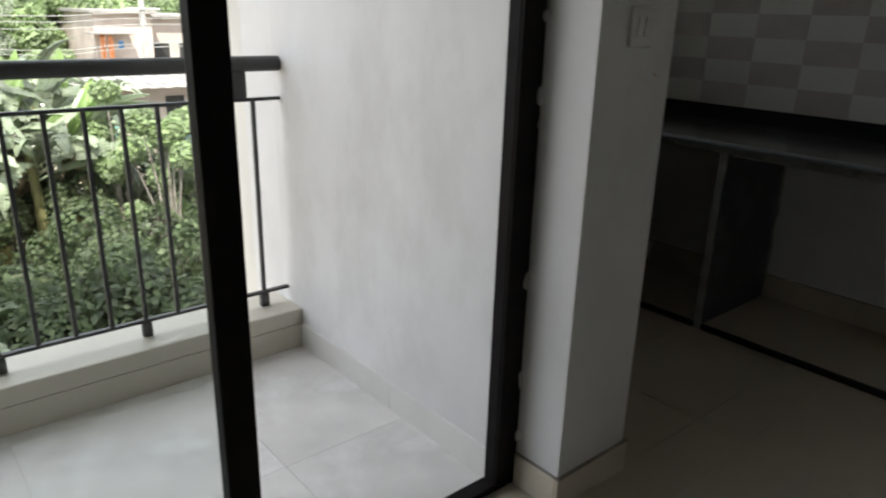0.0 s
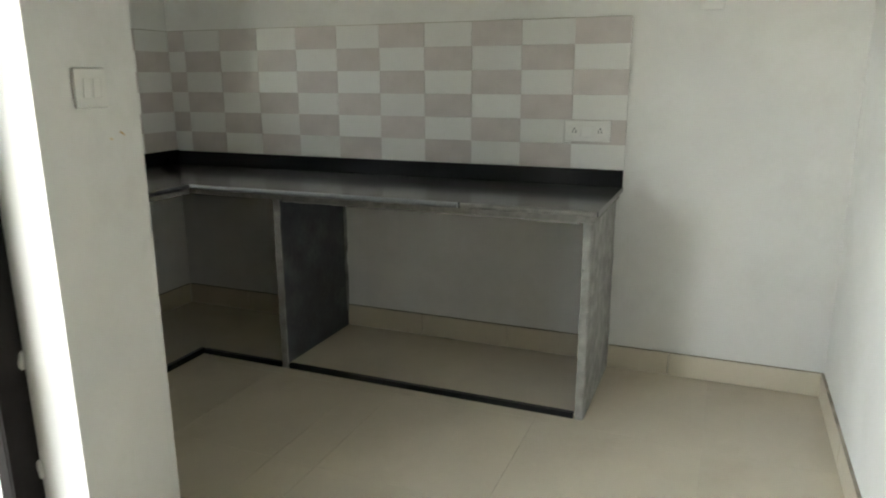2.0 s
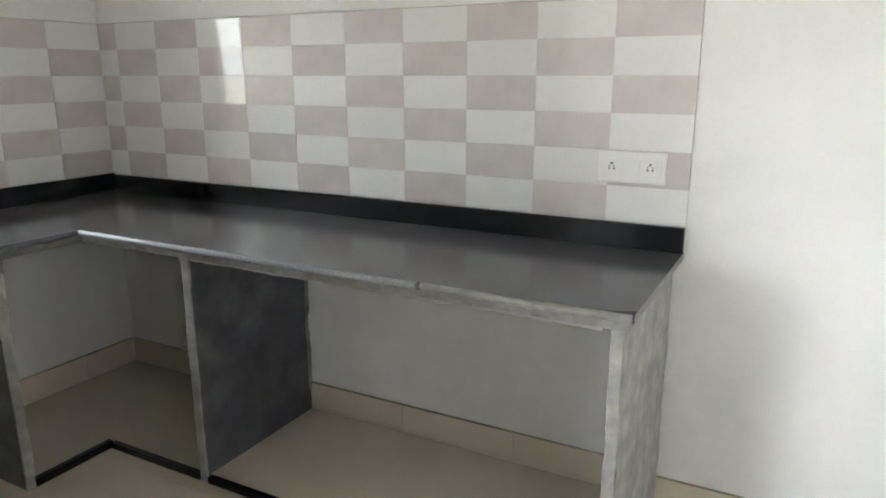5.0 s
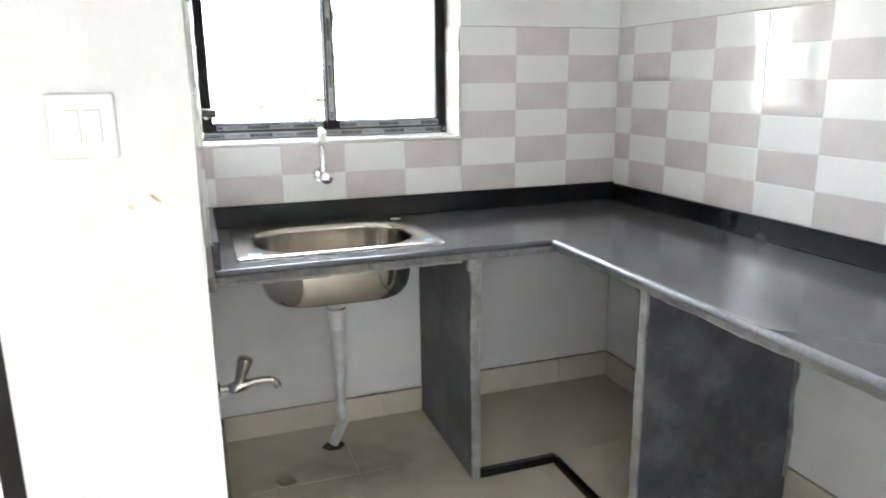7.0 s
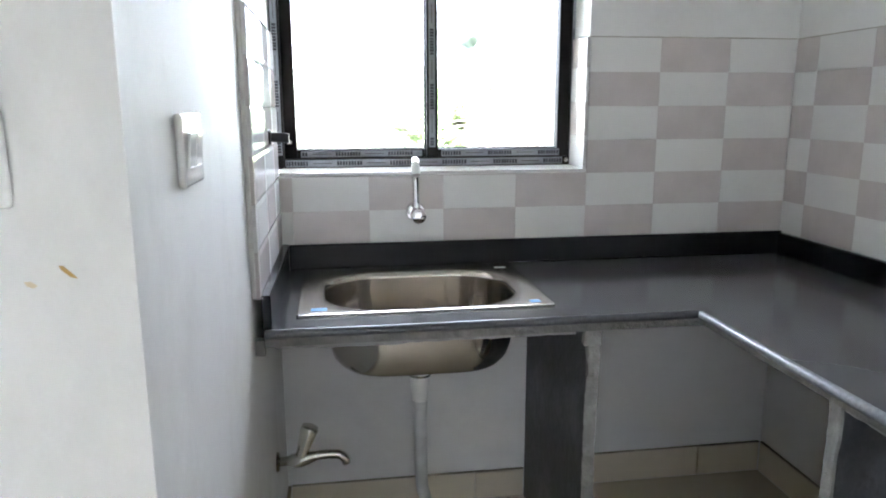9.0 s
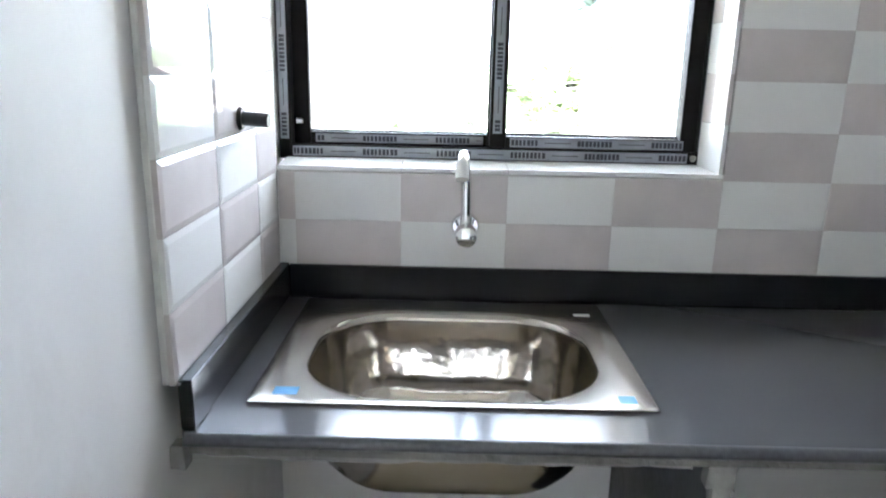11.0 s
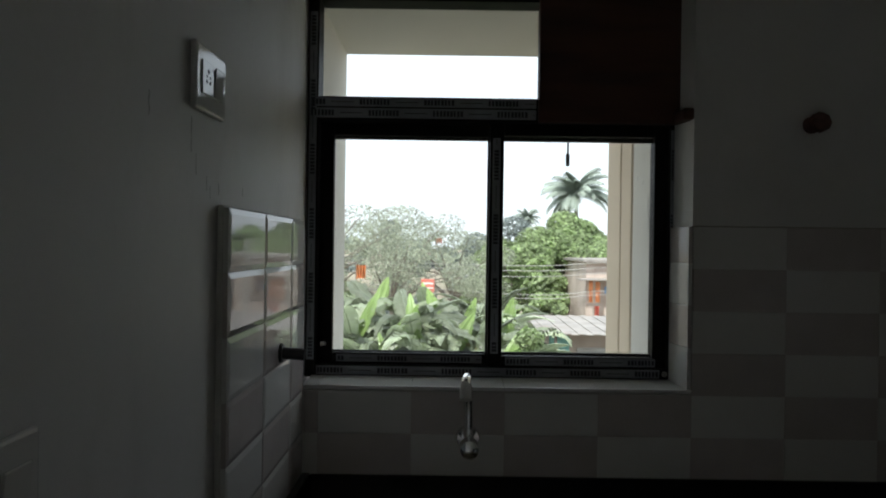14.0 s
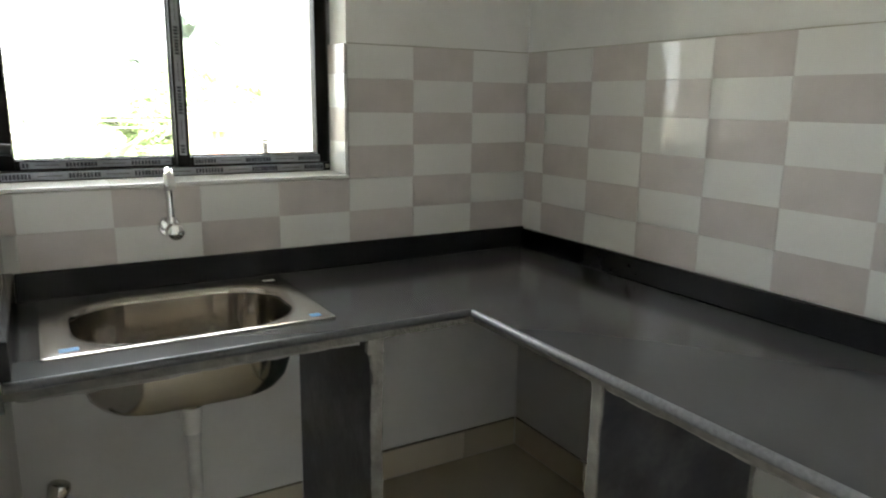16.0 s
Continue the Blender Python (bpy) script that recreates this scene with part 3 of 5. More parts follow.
# ---- taps ----
def swan_tap():
    ob = empty("sink_tap", (-1.222, 0, 0.985), "chrome swan-neck wall tap with a white tip", "tap")
    b = bmesh.new()
    cyl(b, (-1.222, -0.001, 0.985), (-1.222, -0.010, 0.985), 0.030, 0.026, 24)
    cyl(b, (-1.222, -0.010, 0.985), (-1.222, -0.075, 0.985), 0.014, 0.016, 20)
    local(part("body", b, CHROME, ob, "", True), ob)
    b = bmesh.new()
    cyl(b, (-1.222, -0.075, 0.985), (-1.222, -0.082, 0.985), 0.018, 0.023, 20)
    cyl(b, (-1.222, -0.082, 0.985), (-1.222, -0.112, 0.985), 0.023, 0.021, 20)
    cyl(b, (-1.222, -0.112, 0.985), (-1.222, -0.116, 0.985), 0.021, 0.012, 20)
    local(part("knob", b, CHROME, ob, "round chrome knob", True), ob)
    b = bmesh.new()
    cyl(b, (-1.222, -0.045, 0.998), (-1.222, -0.045, 1.02), 0.013, 0.010, 16)
    tube(b, smooth_path([(-1.222, -0.045, 1.015), (-1.223, -0.045, 1.07), (-1.226, -0.052, 1.115), (-1.229, -0.075, 1.142), (-1.231, -0.105, 1.146), (-1.233, -0.13, 1.135)]), 0.0105, 12)
    local(part("spout", b, CHROME, ob, "curved chrome spout", True), ob)
    b = bmesh.new()
    tube(b, [(-1.233, -0.124, 1.139), (-1.234, -0.140, 1.126), (-1.234, -0.150, 1.108)], [0.0105, 0.013, 0.0135], 14)
    local(part("nozzle", b, PVC, ob, "white plastic nozzle", True), ob)


swan_tap()


def bib_tap():
    y = -0.30
    ob = empty("bib_tap", (KW, y, 0.345), "dull chrome bib tap low on the wall under the worktop", "tap")
    b = bmesh.new()
    cyl(b, (KW + 0.001, y, 0.345), (KW + 0.008, y, 0.345), 0.027, 0.024, 20)
    local(part("flange", b, DULLCHROME, ob, "", True), ob)
    b = bmesh.new()
    tube(b, smooth_path([(KW + 0.006, y, 0.345), (-1.60, y, 0.347), (-1.56, y, 0.352), (-1.52, y, 0.358), (-1.475, y, 0.356), (-1.458, y, 0.343), (-1.453, y, 0.328)]), 0.0125, 12)
    tube(b, [(-1.612, y, 0.345), (-1.600, y, 0.345), (-1.580, y, 0.347), (-1.560, y, 0.351), (-1.535, y, 0.356)], [0.013, 0.018, 0.0205, 0.0185, 0.0125], 16)
    cyl(b, (-1.576, y, 0.355), (-1.568, y, 0.381), 0.017, 0.0165, 16)
    local(part("spout", b, DULLCHROME, ob, "", True), ob)
    b = bmesh.new()
    tube(b, [(-1.570, y, 0.376), (-1.566, y, 0.388), (-1.557, y, 0.415), (-1.551, y, 0.433), (-1.548, y, 0.443), (-1.547, y, 0.446)], [0.0165, 0.0185, 0.0225, 0.0255, 0.022, 0.014], 16)
    local(part("handle", b, DULLCHROME, ob, "tapered turning handle", True), ob)


bib_tap()

# capped pipe ends
b = bmesh.new()
cyl(b, (-0.397, NW, 1.755), (-0.397, -0.035, 1.755), 0.020, 0.020, 12)
cyl(b, (-0.397, -0.030, 1.755), (-0.397, -0.05, 1.755), 0.025, 0.022, 8)
lumpy(b, 0.003, 3)
thing("pipe_stub", b, RUST, "rusty red threaded pipe stub in the wall", "pipe stub")
b = bmesh.new()
cyl(b, (TW - 0.002, -0.249, 1.222), (TW + 0.006, -0.249, 1.222), 0.021, 0.018, 16)
cyl(b, (TW + 0.005, -0.249, 1.222), (TW + 0.05, -0.249, 1.219), 0.0125, 0.0125, 16)
thing("wall_stub", b, BLACKP, "short black pipe stub sticking out of the wall tiles", "pipe stub", True)


# ---- switches and sockets ----
def plate(name, w, h, m, label, modules):
    """A modular plate built in its own plane: x right, y up, z out of the wall."""
    ob = empty(name, (0, 0, 0), label, "switch plate")
    part("cover", boxes((-w / 2, w / 2, -h / 2, h / 2, 0, 0.010), bev=0.004, seg=2), PLATE, ob)
    n = len(modules)
    mw = (w - 0.034) / n
    for i, k in enumerate(modules):
        c = -w / 2 + 0.017 + mw * (i + 0.5)
        if k == "s":
            r = bmesh.new()
            box(r, c - mw / 2 + 0.002, c + mw / 2 - 0.002, -0.023, 0.023, 0.0105, 0.0135, bev=0.002)
            for v in r.verts:
                v.co.z += 0.0022 * (v.co.y / 0.023)
            part("rocker", r, PLATE, ob)
        else:
            so = part("socket", boxes((c - mw / 2 + 0.001, c + mw / 2 - 0.001, -0.024, 0.024, 0.0102, 0.0125), bev=0.001), PLATE, ob)
            d = 0.011 if mw < 0.06 else 0.014
            for px, py, pr in ((-d * 0.62, -d * 0.45, 0.0028), (d * 0.62, -d * 0.45, 0.0028), (-d * 0.62, d * 0.25, 0.0022), (d * 0.62, d * 0.25, 0.0022), (0, d * 0.95, 0.0036)):
                hb = bmesh.new()
                cyl(hb, (c + px, py, 0.0126), (c + px, py, 0.0131), pr, pr, 10)
                part("pin_hole", hb, SLOT, so)
    ob.matrix_world = m
    return ob


FACE_W = Matrix(((0, 0, -1), (-1, 0, 0), (0, 1, 0))).to_4x4()   # on the east wall, facing west
FACE_E = Matrix(((0, 0, 1), (1, 0, 0), (0, 1, 0))).to_4x4()     # on the west wall, facing east
FACE_S = Matrix(((1, 0, 0), (0, 0, -1), (0, 1, 0))).to_4x4()    # facing south
plate("socket_plate", 0.196, 0.09, Matrix.Translation((-0.0005, -2.219, 1.046)) @ FACE_W, "white plate with two sockets and a switch on the wall tiles", "psp")
plate("socket_plate", 0.09, 0.09, Matrix.Translation((0.0095, -2.672, 1.562)) @ FACE_W, "white socket plate on the painted kitchen wall", "p")
plate("socket_plate", 0.128, 0.094, Matrix.Translation((KW + 0.001, -0.665, 1.683)) @ FACE_E, "white socket and switch plate above the tiles", "ps")
plate("switch_plate", 0.12, 0.092, Matrix.Translation((KW + 0.001, -1.153, 1.243)) @ FACE_E, "white switch plate on the painted wall", "ss")
plate("switch_plate", 0.088, 0.09, Matrix.Translation((-1.786, PS - 0.001, 1.250)) @ FACE_S, "white two-gang switch plate on the pier", "ss")


# ---- kitchen window ----
window_1 = tagged(empty("window_1", (-1.15, 0.13, SILL), "black aluminium sliding window with printed protective film", "window"), kind="structure")
FY0, FY1 = 0.095, 0.165


def wpart(name, specs, material, label="", bev=0.002, parent=None, off=None):
    ob = part(name, boxes(*specs, bev=bev), material, parent or window_1, label)
    return local(ob, window_1) if parent is None else ob


wpart("frame_jamb", [(WX0 + 0.002, -1.613, FY0, FY1, SILL + 0.002, WZ1)], FRAME)
wpart("frame_jamb", [(-0.709, -0.699, FY0, FY1, SILL + 0.002, WZ1)], FRAME)
wpart("frame_sill", [(-1.612, -0.710, FY0, FY1, SILL - 0.006, SILL + 0.033)], FRAME)
wpart("frame_head", [(-1.612, -0.710, FY0, FY1, 2.076, WZ1)], FRAME)
wpart("transom", [(-1.612, -0.710, FY0, FY1, 1.768, 1.829)], FRAME)
wpart("frame_lip", [(-1.612, -0.710, 0.152, 0.164, 1.728, 1.7675), (-1.612, -0.710, 0.152, 0.164, SILL + 0.0305, 1.170), (-1.612, -1.580, 0.152, 0.164, 1.1705, 1.7275), (-0.741, -0.710, 0.1265, 0.164, 1.1705, 1.7275)], FRAME)
LX, MX0, MX1, RX = -1.613, -1.173, -1.135, -0.710
sashes = []
for nm, x0, x1, ya, yb in (("left", LX + 0.001, MX1 - 0.004, 0.128, 0.150), ("right", MX0 + 0.002, RX - 0.001, 0.103, 0.125)):
    sash = local(part("sash", boxes((x0, x0 + 0.036, ya, yb, SILL + 0.0335, 1.765), (x1 - 0.036, x1, ya, yb, SILL + 0.0335, 1.765),
                                    (x0 + 0.0365, x1 - 0.0365, ya, yb, SILL + 0.0335, 1.167), (x0 + 0.0365, x1 - 0.0365, ya, yb, 1.735, 1.765), bev=0.002), FRAME, window_1, "black sliding sash"), window_1)
    pane = part("pane", boxes((x0 + 0.034, x1 - 0.034, (ya + yb) / 2 - 0.002, (ya + yb) / 2 + 0.002, 1.165, 1.737)), GLASS, sash, "clear glass")
    pane.visible_shadow = False
    sashes.append(sash)
pane = local(part("pane", boxes((-1.613, -1.045, 0.128, 0.132, 1.828, 2.077)), GLASS, window_1, "clear glass"), window_1)
pane.visible_shadow = False
wpart("transom_bead", [(-1.0455, -1.029, 0.1, 0.15, 1.830, 2.075)], FRAME)
rv = bmesh.new()
ring = [[(WX1 + 0.001, NW, z), (-0.6985, FY0 + 0.001, z), (-0.6985, 0.2, z), (WX1 + 0.001, 0.2, z)] for z in (SILL, WZ1)]
lr = loft(rv, ring)
rv.faces.new(lr[1])
structure("window_reveal", rv, PAINT, "white plastered splayed window reveal", "wall")
thing("brown_board", boxes((-1.051, -0.671, 0.074, 0.092, 1.765, 2.115), (-0.708, -0.6815, 0.004, 0.0735, 1.765, 1.793), bev=0.003), PLY, "dark brown board closing half of the fanlight", "board")
sash_latch = local(part("latch", boxes((-0.725, -0.711, 0.088, 0.1, 1.121, 1.135), (-1.607, -1.589, 0.112, 0.127, 1.183, 1.198), bev=0.003), DULLCHROME, window_1, "small metal catch"), window_1)


def film(x0, x1, y, z0, z1, n, seed, axis="x"):
    """A printed film band with bars in place of the printing."""
    rng = random.Random(seed)
    local(part("film", boxes((x0, x1, y - 0.0008, y, z0, z1)), FILM, window_1, "grey printed protective film"), window_1)
    ink = bmesh.new()
    length = (x1 - x0) if axis == "x" else (z1 - z0)
    w = (z1 - z0) if axis == "x" else (x1 - x0)
    k = -rng.random() * 0.06
    while k < length:
        blocks = [(0.0088 * j, 0.0088 * j + rng.uniform(0.0052, 0.0072), 0.2, 0.8) for j in range(9)]
        for a0, a1, lo, hi in blocks + [(0.092, 0.150, 0.46, 0.54)]:
            a, c = max(k + a0, 0.003), min(k + a1, length - 0.003)
            if c - a < 0.002:
                continue
            if axis == "x":
                box(ink, x0 + a, x0 + c, y - 0.0013, y - 0.0009, z0 + lo * w, z0 + hi * w)
            else:
                box(ink, x0 + lo * w, x0 + hi * w, y - 0.0013, y - 0.0009, z0 + a, z0 + c)
        k += 0.165
    local(part("print", ink, FILM_INK, window_1, "dark printed bars"), window_1)


film(-1.61, -0.73, FY0 - 0.0002, SILL + 0.009, SILL + 0.031, 5, 1)
film(-1.564, -1.184, 0.1278, 1.1435, 1.163, 3, 2)
film(-1.125, -0.739, 0.1028, 1.1435, 1.1645, 3, 3)
film(-1.635, -1.055, FY0 - 0.0002, 1.774, 1.799, 4, 4)
film(-1.635, -1.055, FY0 - 0.0002, 1.803, 1.826, 4, 5)
film(-1.164, -1.144, 0.1028, 1.173, 1.728, 4, 6, "z")
film(-1.636, -1.617, FY0 - 0.0002, 1.153, 2.045, 4, 7, "z")
film(-0.7085, -0.6995, FY0 - 0.0002, 1.143, 1.753, 4, 8, "z")
b = strip(-1.64, -1.06, 0.07, 0.096, 2.092, 2.118, "x", 24, 0.006, 21)
thing("mortar_bead", b, MORTAR, "rough pale mortar along the window head", "mortar bead")
b = bmesh.new()
tube(b, smooth_path([(-0.957, 0.185, WZ1), (-0.955, 0.184, 1.9), (-0.957, 0.183, 1.70)]), 0.0028, 6)
cyl(b, (-0.957, 0.183, 1.70), (-0.957, 0.184, 1.668), 0.0055, 0.005, 8)
thing("hanging_cable", b, BLACKP, "short black cable end hanging from the hood", "cable")


# ---- balcony door ----
door_1 = tagged(empty("door_1", (-2.0, -1.32, 0), "black aluminium sliding balcony door, panel slid open", "door"), kind="structure")
DY0, DY1 = -1.260, -1.210


def dpart(name, specs, material, label="", smooth=False):
    return local(part(name, boxes(*specs, bev=0.002), material, door_1, label), door_1)


dpart("frame_jamb", [(-2.004, PX - 0.001, DY0, -1.2505, 0.0, DZ), (-2.004, BX - 0.001, -1.25, DY1, 0.0, DZ)], FRAME)
dpart("frame_jamb", [(DX0 + 0.001, DX0 + 0.06, DY0, DY1, 0.0, DZ)], FRAME)
dpart("frame_head", [(DX0 + 0.061, -2.005, DY0, DY1, DZ - 0.06, DZ - 0.001)], FRAME)
dpart("frame_track", [(DX0 + 0.061, -2.005, DY0, DY1, 0.0, 0.022)], FRAME)
panel = dpart("sliding_panel", [(-2.760, -2.694, -1.262, -1.226, 0.024, DZ - 0.062), (-3.62, -3.558, -1.262, -1.226, 0.024, DZ - 0.062), (-3.5575, -2.7605, -1.262, -1.226, 0.024, 0.09), (-3.5575, -2.7605, -1.262, -1.226, DZ - 0.12, DZ - 0.062)], FRAME, "black sliding door panel")
pane = part("pane", boxes((-3.558, -2.76, -1.246, -1.242, 0.088, DZ - 0.118)), GLASS, panel, "clear glass")
pane.visible_shadow = False
rng = random.Random(5)
for z in (0.16, 0.33, 0.62, 1.02, 1.09, 1.27, 1.43, 1.61):
    b = bmesh.new()
    bmesh.ops.create_icosphere(b, subdivisions=2, radius=rng.uniform(0.006, 0.012), matrix=Matrix.Translation((PX - 0.006, DY0 - 0.003, z)) @ Matrix.Diagonal((1.0, 0.6, 1.0 + rng.random() * 1.6, 1)))
    lumpy(b, 0.006, z * 10)
    local(part("sealant_blob", b, SILICONE, door_1, "pale blob of sealant", True), door_1)

# ---- railing ----
railing = empty("balcony_railing", (-4.4, -0.03, 0.160), "dark painted steel balcony railing on the kerb", "railing")
b = bmesh.new()
cyl(b, (-6.84, -0.03, 1.080), (BX - 0.001, -0.03, 1.080), 0.027, 0.027, 16)
local(part("handrail", b, RAIL, railing, "", True), railing)
local(part("rail", boxes((-6.84, BX - 0.001, -0.040, -0.020, 0.951, 0.963), bev=0.002), RAIL, railing), railing)
local(part("rail", boxes((-6.84, BX - 0.001, -0.040, -0.020, 0.212, 0.224), bev=0.002), RAIL, railing), railing)
x = BX - 0.105
i = 0
while x > -6.8:
    local(part("baluster", boxes((x - 0.007, x + 0.007, -0.037, -0.023, 0.2245, 0.9505), bev=0.001), RAIL, railing), railing)
    if i % 8 == 1:
        local(part("rail_block", boxes((x + 0.03, x + 0.09, -0.035, -0.025, 0.9635, 1.055), bev=0.001), RAIL, railing), railing)
    if i % 4 == 0:
        local(part("foot", boxes((x - 0.016, x + 0.016, -0.042, -0.018, 0.160, 0.2115), bev=0.001), RAIL, railing), railing)
    x -= 0.112
    i += 1

# ---- stains ----
def smear(name, pts, y, material, label):
    b = bmesh.new()
    vs = [b.verts.new((px, y, pz)) for px, pz in pts]
    b.faces.new(vs)
    thing(name, b, material, label, "stain")


smear("paint_stain", [(-1.711, 1.149), (-1.7065, 1.1485), (-1.6985, 1.1405), (-1.6945, 1.1355), (-1.701, 1.1375), (-1.7085, 1.144)], PS - 0.0006, OCHRE, "small ochre stain on the pier")

smear("paint_stain", [(-1.743, 1.134), (-1.737, 1.1345), (-1.731, 1.130), (-1.735, 1.1275), (-1.741, 1.130)], PS - 0.0006, mat("pale_ochre_stain", (0.70, 0.60, 0.42), 0.7, var=0.1, scale=30), "faint ochre stain on the pier")


def scuff(pts, label):
    b = bmesh.new()
    b.faces.new([b.verts.new((KW + 0.0006, py, pz)) for py, pz in pts])
    thing("wall_scuff", b, SCUFF, label, "stain", group="scuffs on the painted wall")


SCUFF = mat("grey_scuff", (0.47, 0.46, 0.43), 0.8, var=0.3, scale=60)
rng = random.Random(77)
for py, pz, ln in ((-0.72, 1.575, 0.05), (-0.70, 1.545, 0.03), (-0.655, 1.525, 0.022), (-0.64, 1.515, 0.018), (-0.60, 1.522, 0.02), (-0.86, 1.60, 0.03), (-0.47, 1.53, 0.015)):
    n = 7
    up = [(py + 0.0012 * rng.uniform(-1, 1), pz + ln * k / n) for k in range(n + 1)]
    dn = [(a + 0.002 + 0.003 * rng.random(), c) for a, c in reversed(up)]
    scuff(up + dn, "small grey scuff mark on the painted wall")
thing("mortar_lump", strip(KW + 0.001, TW + 0.002, -0.598, -0.572, 0.757, 0.795, "z", 6, 0.007, 31), MORTAR, "grey mortar lump under the worktop end", "mortar lump")
thing("sealant_line", strip(TW - 0.001, TW + 0.0025, -0.596, -0.003, 0.8875, 0.8905, "y", 30, 0.0006, 33), LABELW, "thin white sealant line above the upstand", "sealant")
thing("grout_line", strip(WX1, -0.001, 0.0005, NW + 0.004, 1.5036, 1.5062, "x", 30, 0.0014, 34), CAPM, "uneven mortar line along the top of the wall tiles", "mortar line")
thing("grout_line", strip(0.0005, 0.0135, -2.378, -0.001, 1.5036, 1.5060, "y", 70, 0.0014, 35), CAPM, "uneven mortar line along the top of the wall tiles", "mortar line")


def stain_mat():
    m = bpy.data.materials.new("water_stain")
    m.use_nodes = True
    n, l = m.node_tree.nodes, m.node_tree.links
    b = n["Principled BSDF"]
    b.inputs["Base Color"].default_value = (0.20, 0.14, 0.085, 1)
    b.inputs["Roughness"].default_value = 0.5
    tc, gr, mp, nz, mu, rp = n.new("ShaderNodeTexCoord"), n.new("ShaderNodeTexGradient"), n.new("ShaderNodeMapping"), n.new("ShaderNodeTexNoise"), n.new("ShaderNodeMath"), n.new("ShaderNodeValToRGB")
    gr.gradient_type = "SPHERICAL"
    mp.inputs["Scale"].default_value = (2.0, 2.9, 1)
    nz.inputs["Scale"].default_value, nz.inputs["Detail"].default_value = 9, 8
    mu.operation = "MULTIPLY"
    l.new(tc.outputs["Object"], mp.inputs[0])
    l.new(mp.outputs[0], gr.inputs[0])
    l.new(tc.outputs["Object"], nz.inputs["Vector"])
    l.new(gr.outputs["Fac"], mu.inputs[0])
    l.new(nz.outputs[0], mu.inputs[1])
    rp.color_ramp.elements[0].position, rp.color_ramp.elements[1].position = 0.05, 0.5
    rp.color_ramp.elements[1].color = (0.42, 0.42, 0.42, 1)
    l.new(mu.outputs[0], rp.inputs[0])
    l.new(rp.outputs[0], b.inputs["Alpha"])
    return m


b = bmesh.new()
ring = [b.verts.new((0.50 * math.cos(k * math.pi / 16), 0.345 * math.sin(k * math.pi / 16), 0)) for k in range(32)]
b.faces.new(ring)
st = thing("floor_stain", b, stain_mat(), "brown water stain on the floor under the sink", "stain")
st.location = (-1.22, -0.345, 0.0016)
part("bracket", boxes((-0.894, -0.854, 0.002, 0.0735, 2.08, 2.115), bev=0.003), PLY, bpy.data.objects["brown_board"])


# ---- outside: ground, plants, houses ----
GZ = -3.3
gb = bmesh.new()
gx = [-900, -200, -60, -25, -12, -4, 4, 12, 25, 60, 200, 900]
grid = [[gb.verts.new((px, py, GZ + (0.15 * noise.noise(Vector((px * 0.11, py * 0.11, 0))) if 6 < py < 100 and abs(px) < 100 else 0))) for px in gx] for py in (-300, -40, -10, 0.3, 5, 10, 16, 24, 36, 60, 120, 300, 1500)]
for r0, r1 in zip(grid, grid[1:]):
    for k in range(len(gx) - 1):
        gb.faces.new((r0[k], r0[k + 1], r1[k + 1], r1[k]))
structure("ground", gb, DIRT, "brown earth with patches of grass", "ground")


def leaves(name, centres, n, size, material, seed, flat=0.5, long=2.0):
    """A crown of many small folded leaves scattered over clumps (x, y, z, rx, ry, rz)."""
    g = np.random.default_rng(seed)
    cs = np.array(centres, float)
    w = (cs[:, 3] * cs[:, 4] * cs[:, 5]) ** 0.67
    idx = g.choice(len(cs), n, p=w / w.sum())
    d = g.normal(size=(n, 3))
    d /= np.linalg.norm(d, axis=1, keepdims=True)
    rad = g.uniform(0.55, 1.0, (n, 1)) ** 0.5
    p = cs[idx, :3] + d * cs[idx, 3:6] * rad
    nrm = d + g.normal(size=(n, 3)) * 0.6 + np.array((0, 0, flat))
    nrm /= np.linalg.norm(nrm, axis=1, keepdims=True)
    a = np.cross(nrm, g.normal(size=(n, 3)))
    a /= np.linalg.norm(a, axis=1, keepdims=True)
    b = np.cross(nrm, a)
    s = size * g.uniform(0.6, 1.3, (n, 1))
    v = np.stack([p - a * s * long / 2, p + b * s * 0.5 - nrm * s * 0.12, p + a * s * long / 2 - nrm * s * 0.2, p - b * s * 0.5 - nrm * s * 0.12], 1).reshape(-1, 3)
    k = np.arange(n)[:, None] * 4
    f = np.concatenate([k + (0, 1, 2), k + (0, 2, 3)])
    me = bpy.data.meshes.new(name)
    me.from_pydata(v.tolist(), [], f.tolist())
    me.materials.append(material)
    return me


def glow_through(material, colour, share=0.5):
    """Thin leaves let part of the light through."""
    nt = material.node_tree
    tl, mx = nt.nodes.new("ShaderNodeBsdfTranslucent"), nt.nodes.new("ShaderNodeMixShader")
    mx.inputs[0].default_value = share
    nt.links.new(colour, tl.inputs[0])
    nt.links.new(nt.nodes["Principled BSDF"].outputs[0], mx.inputs[1])
    nt.links.new(tl.outputs[0], mx.inputs[2])
    nt.links.new(mx.outputs[0], nt.nodes["Material Output"].inputs[0])


glow_through(LEAF_B, LEAF_B.node_tree.nodes["Principled BSDF"].inputs["Base Color"].links[0].from_socket, 0.3)
glow_through(LEAF_Y, LEAF_Y.node_tree.nodes["Principled BSDF"].inputs["Base Color"].links[0].from_socket, 0.5)


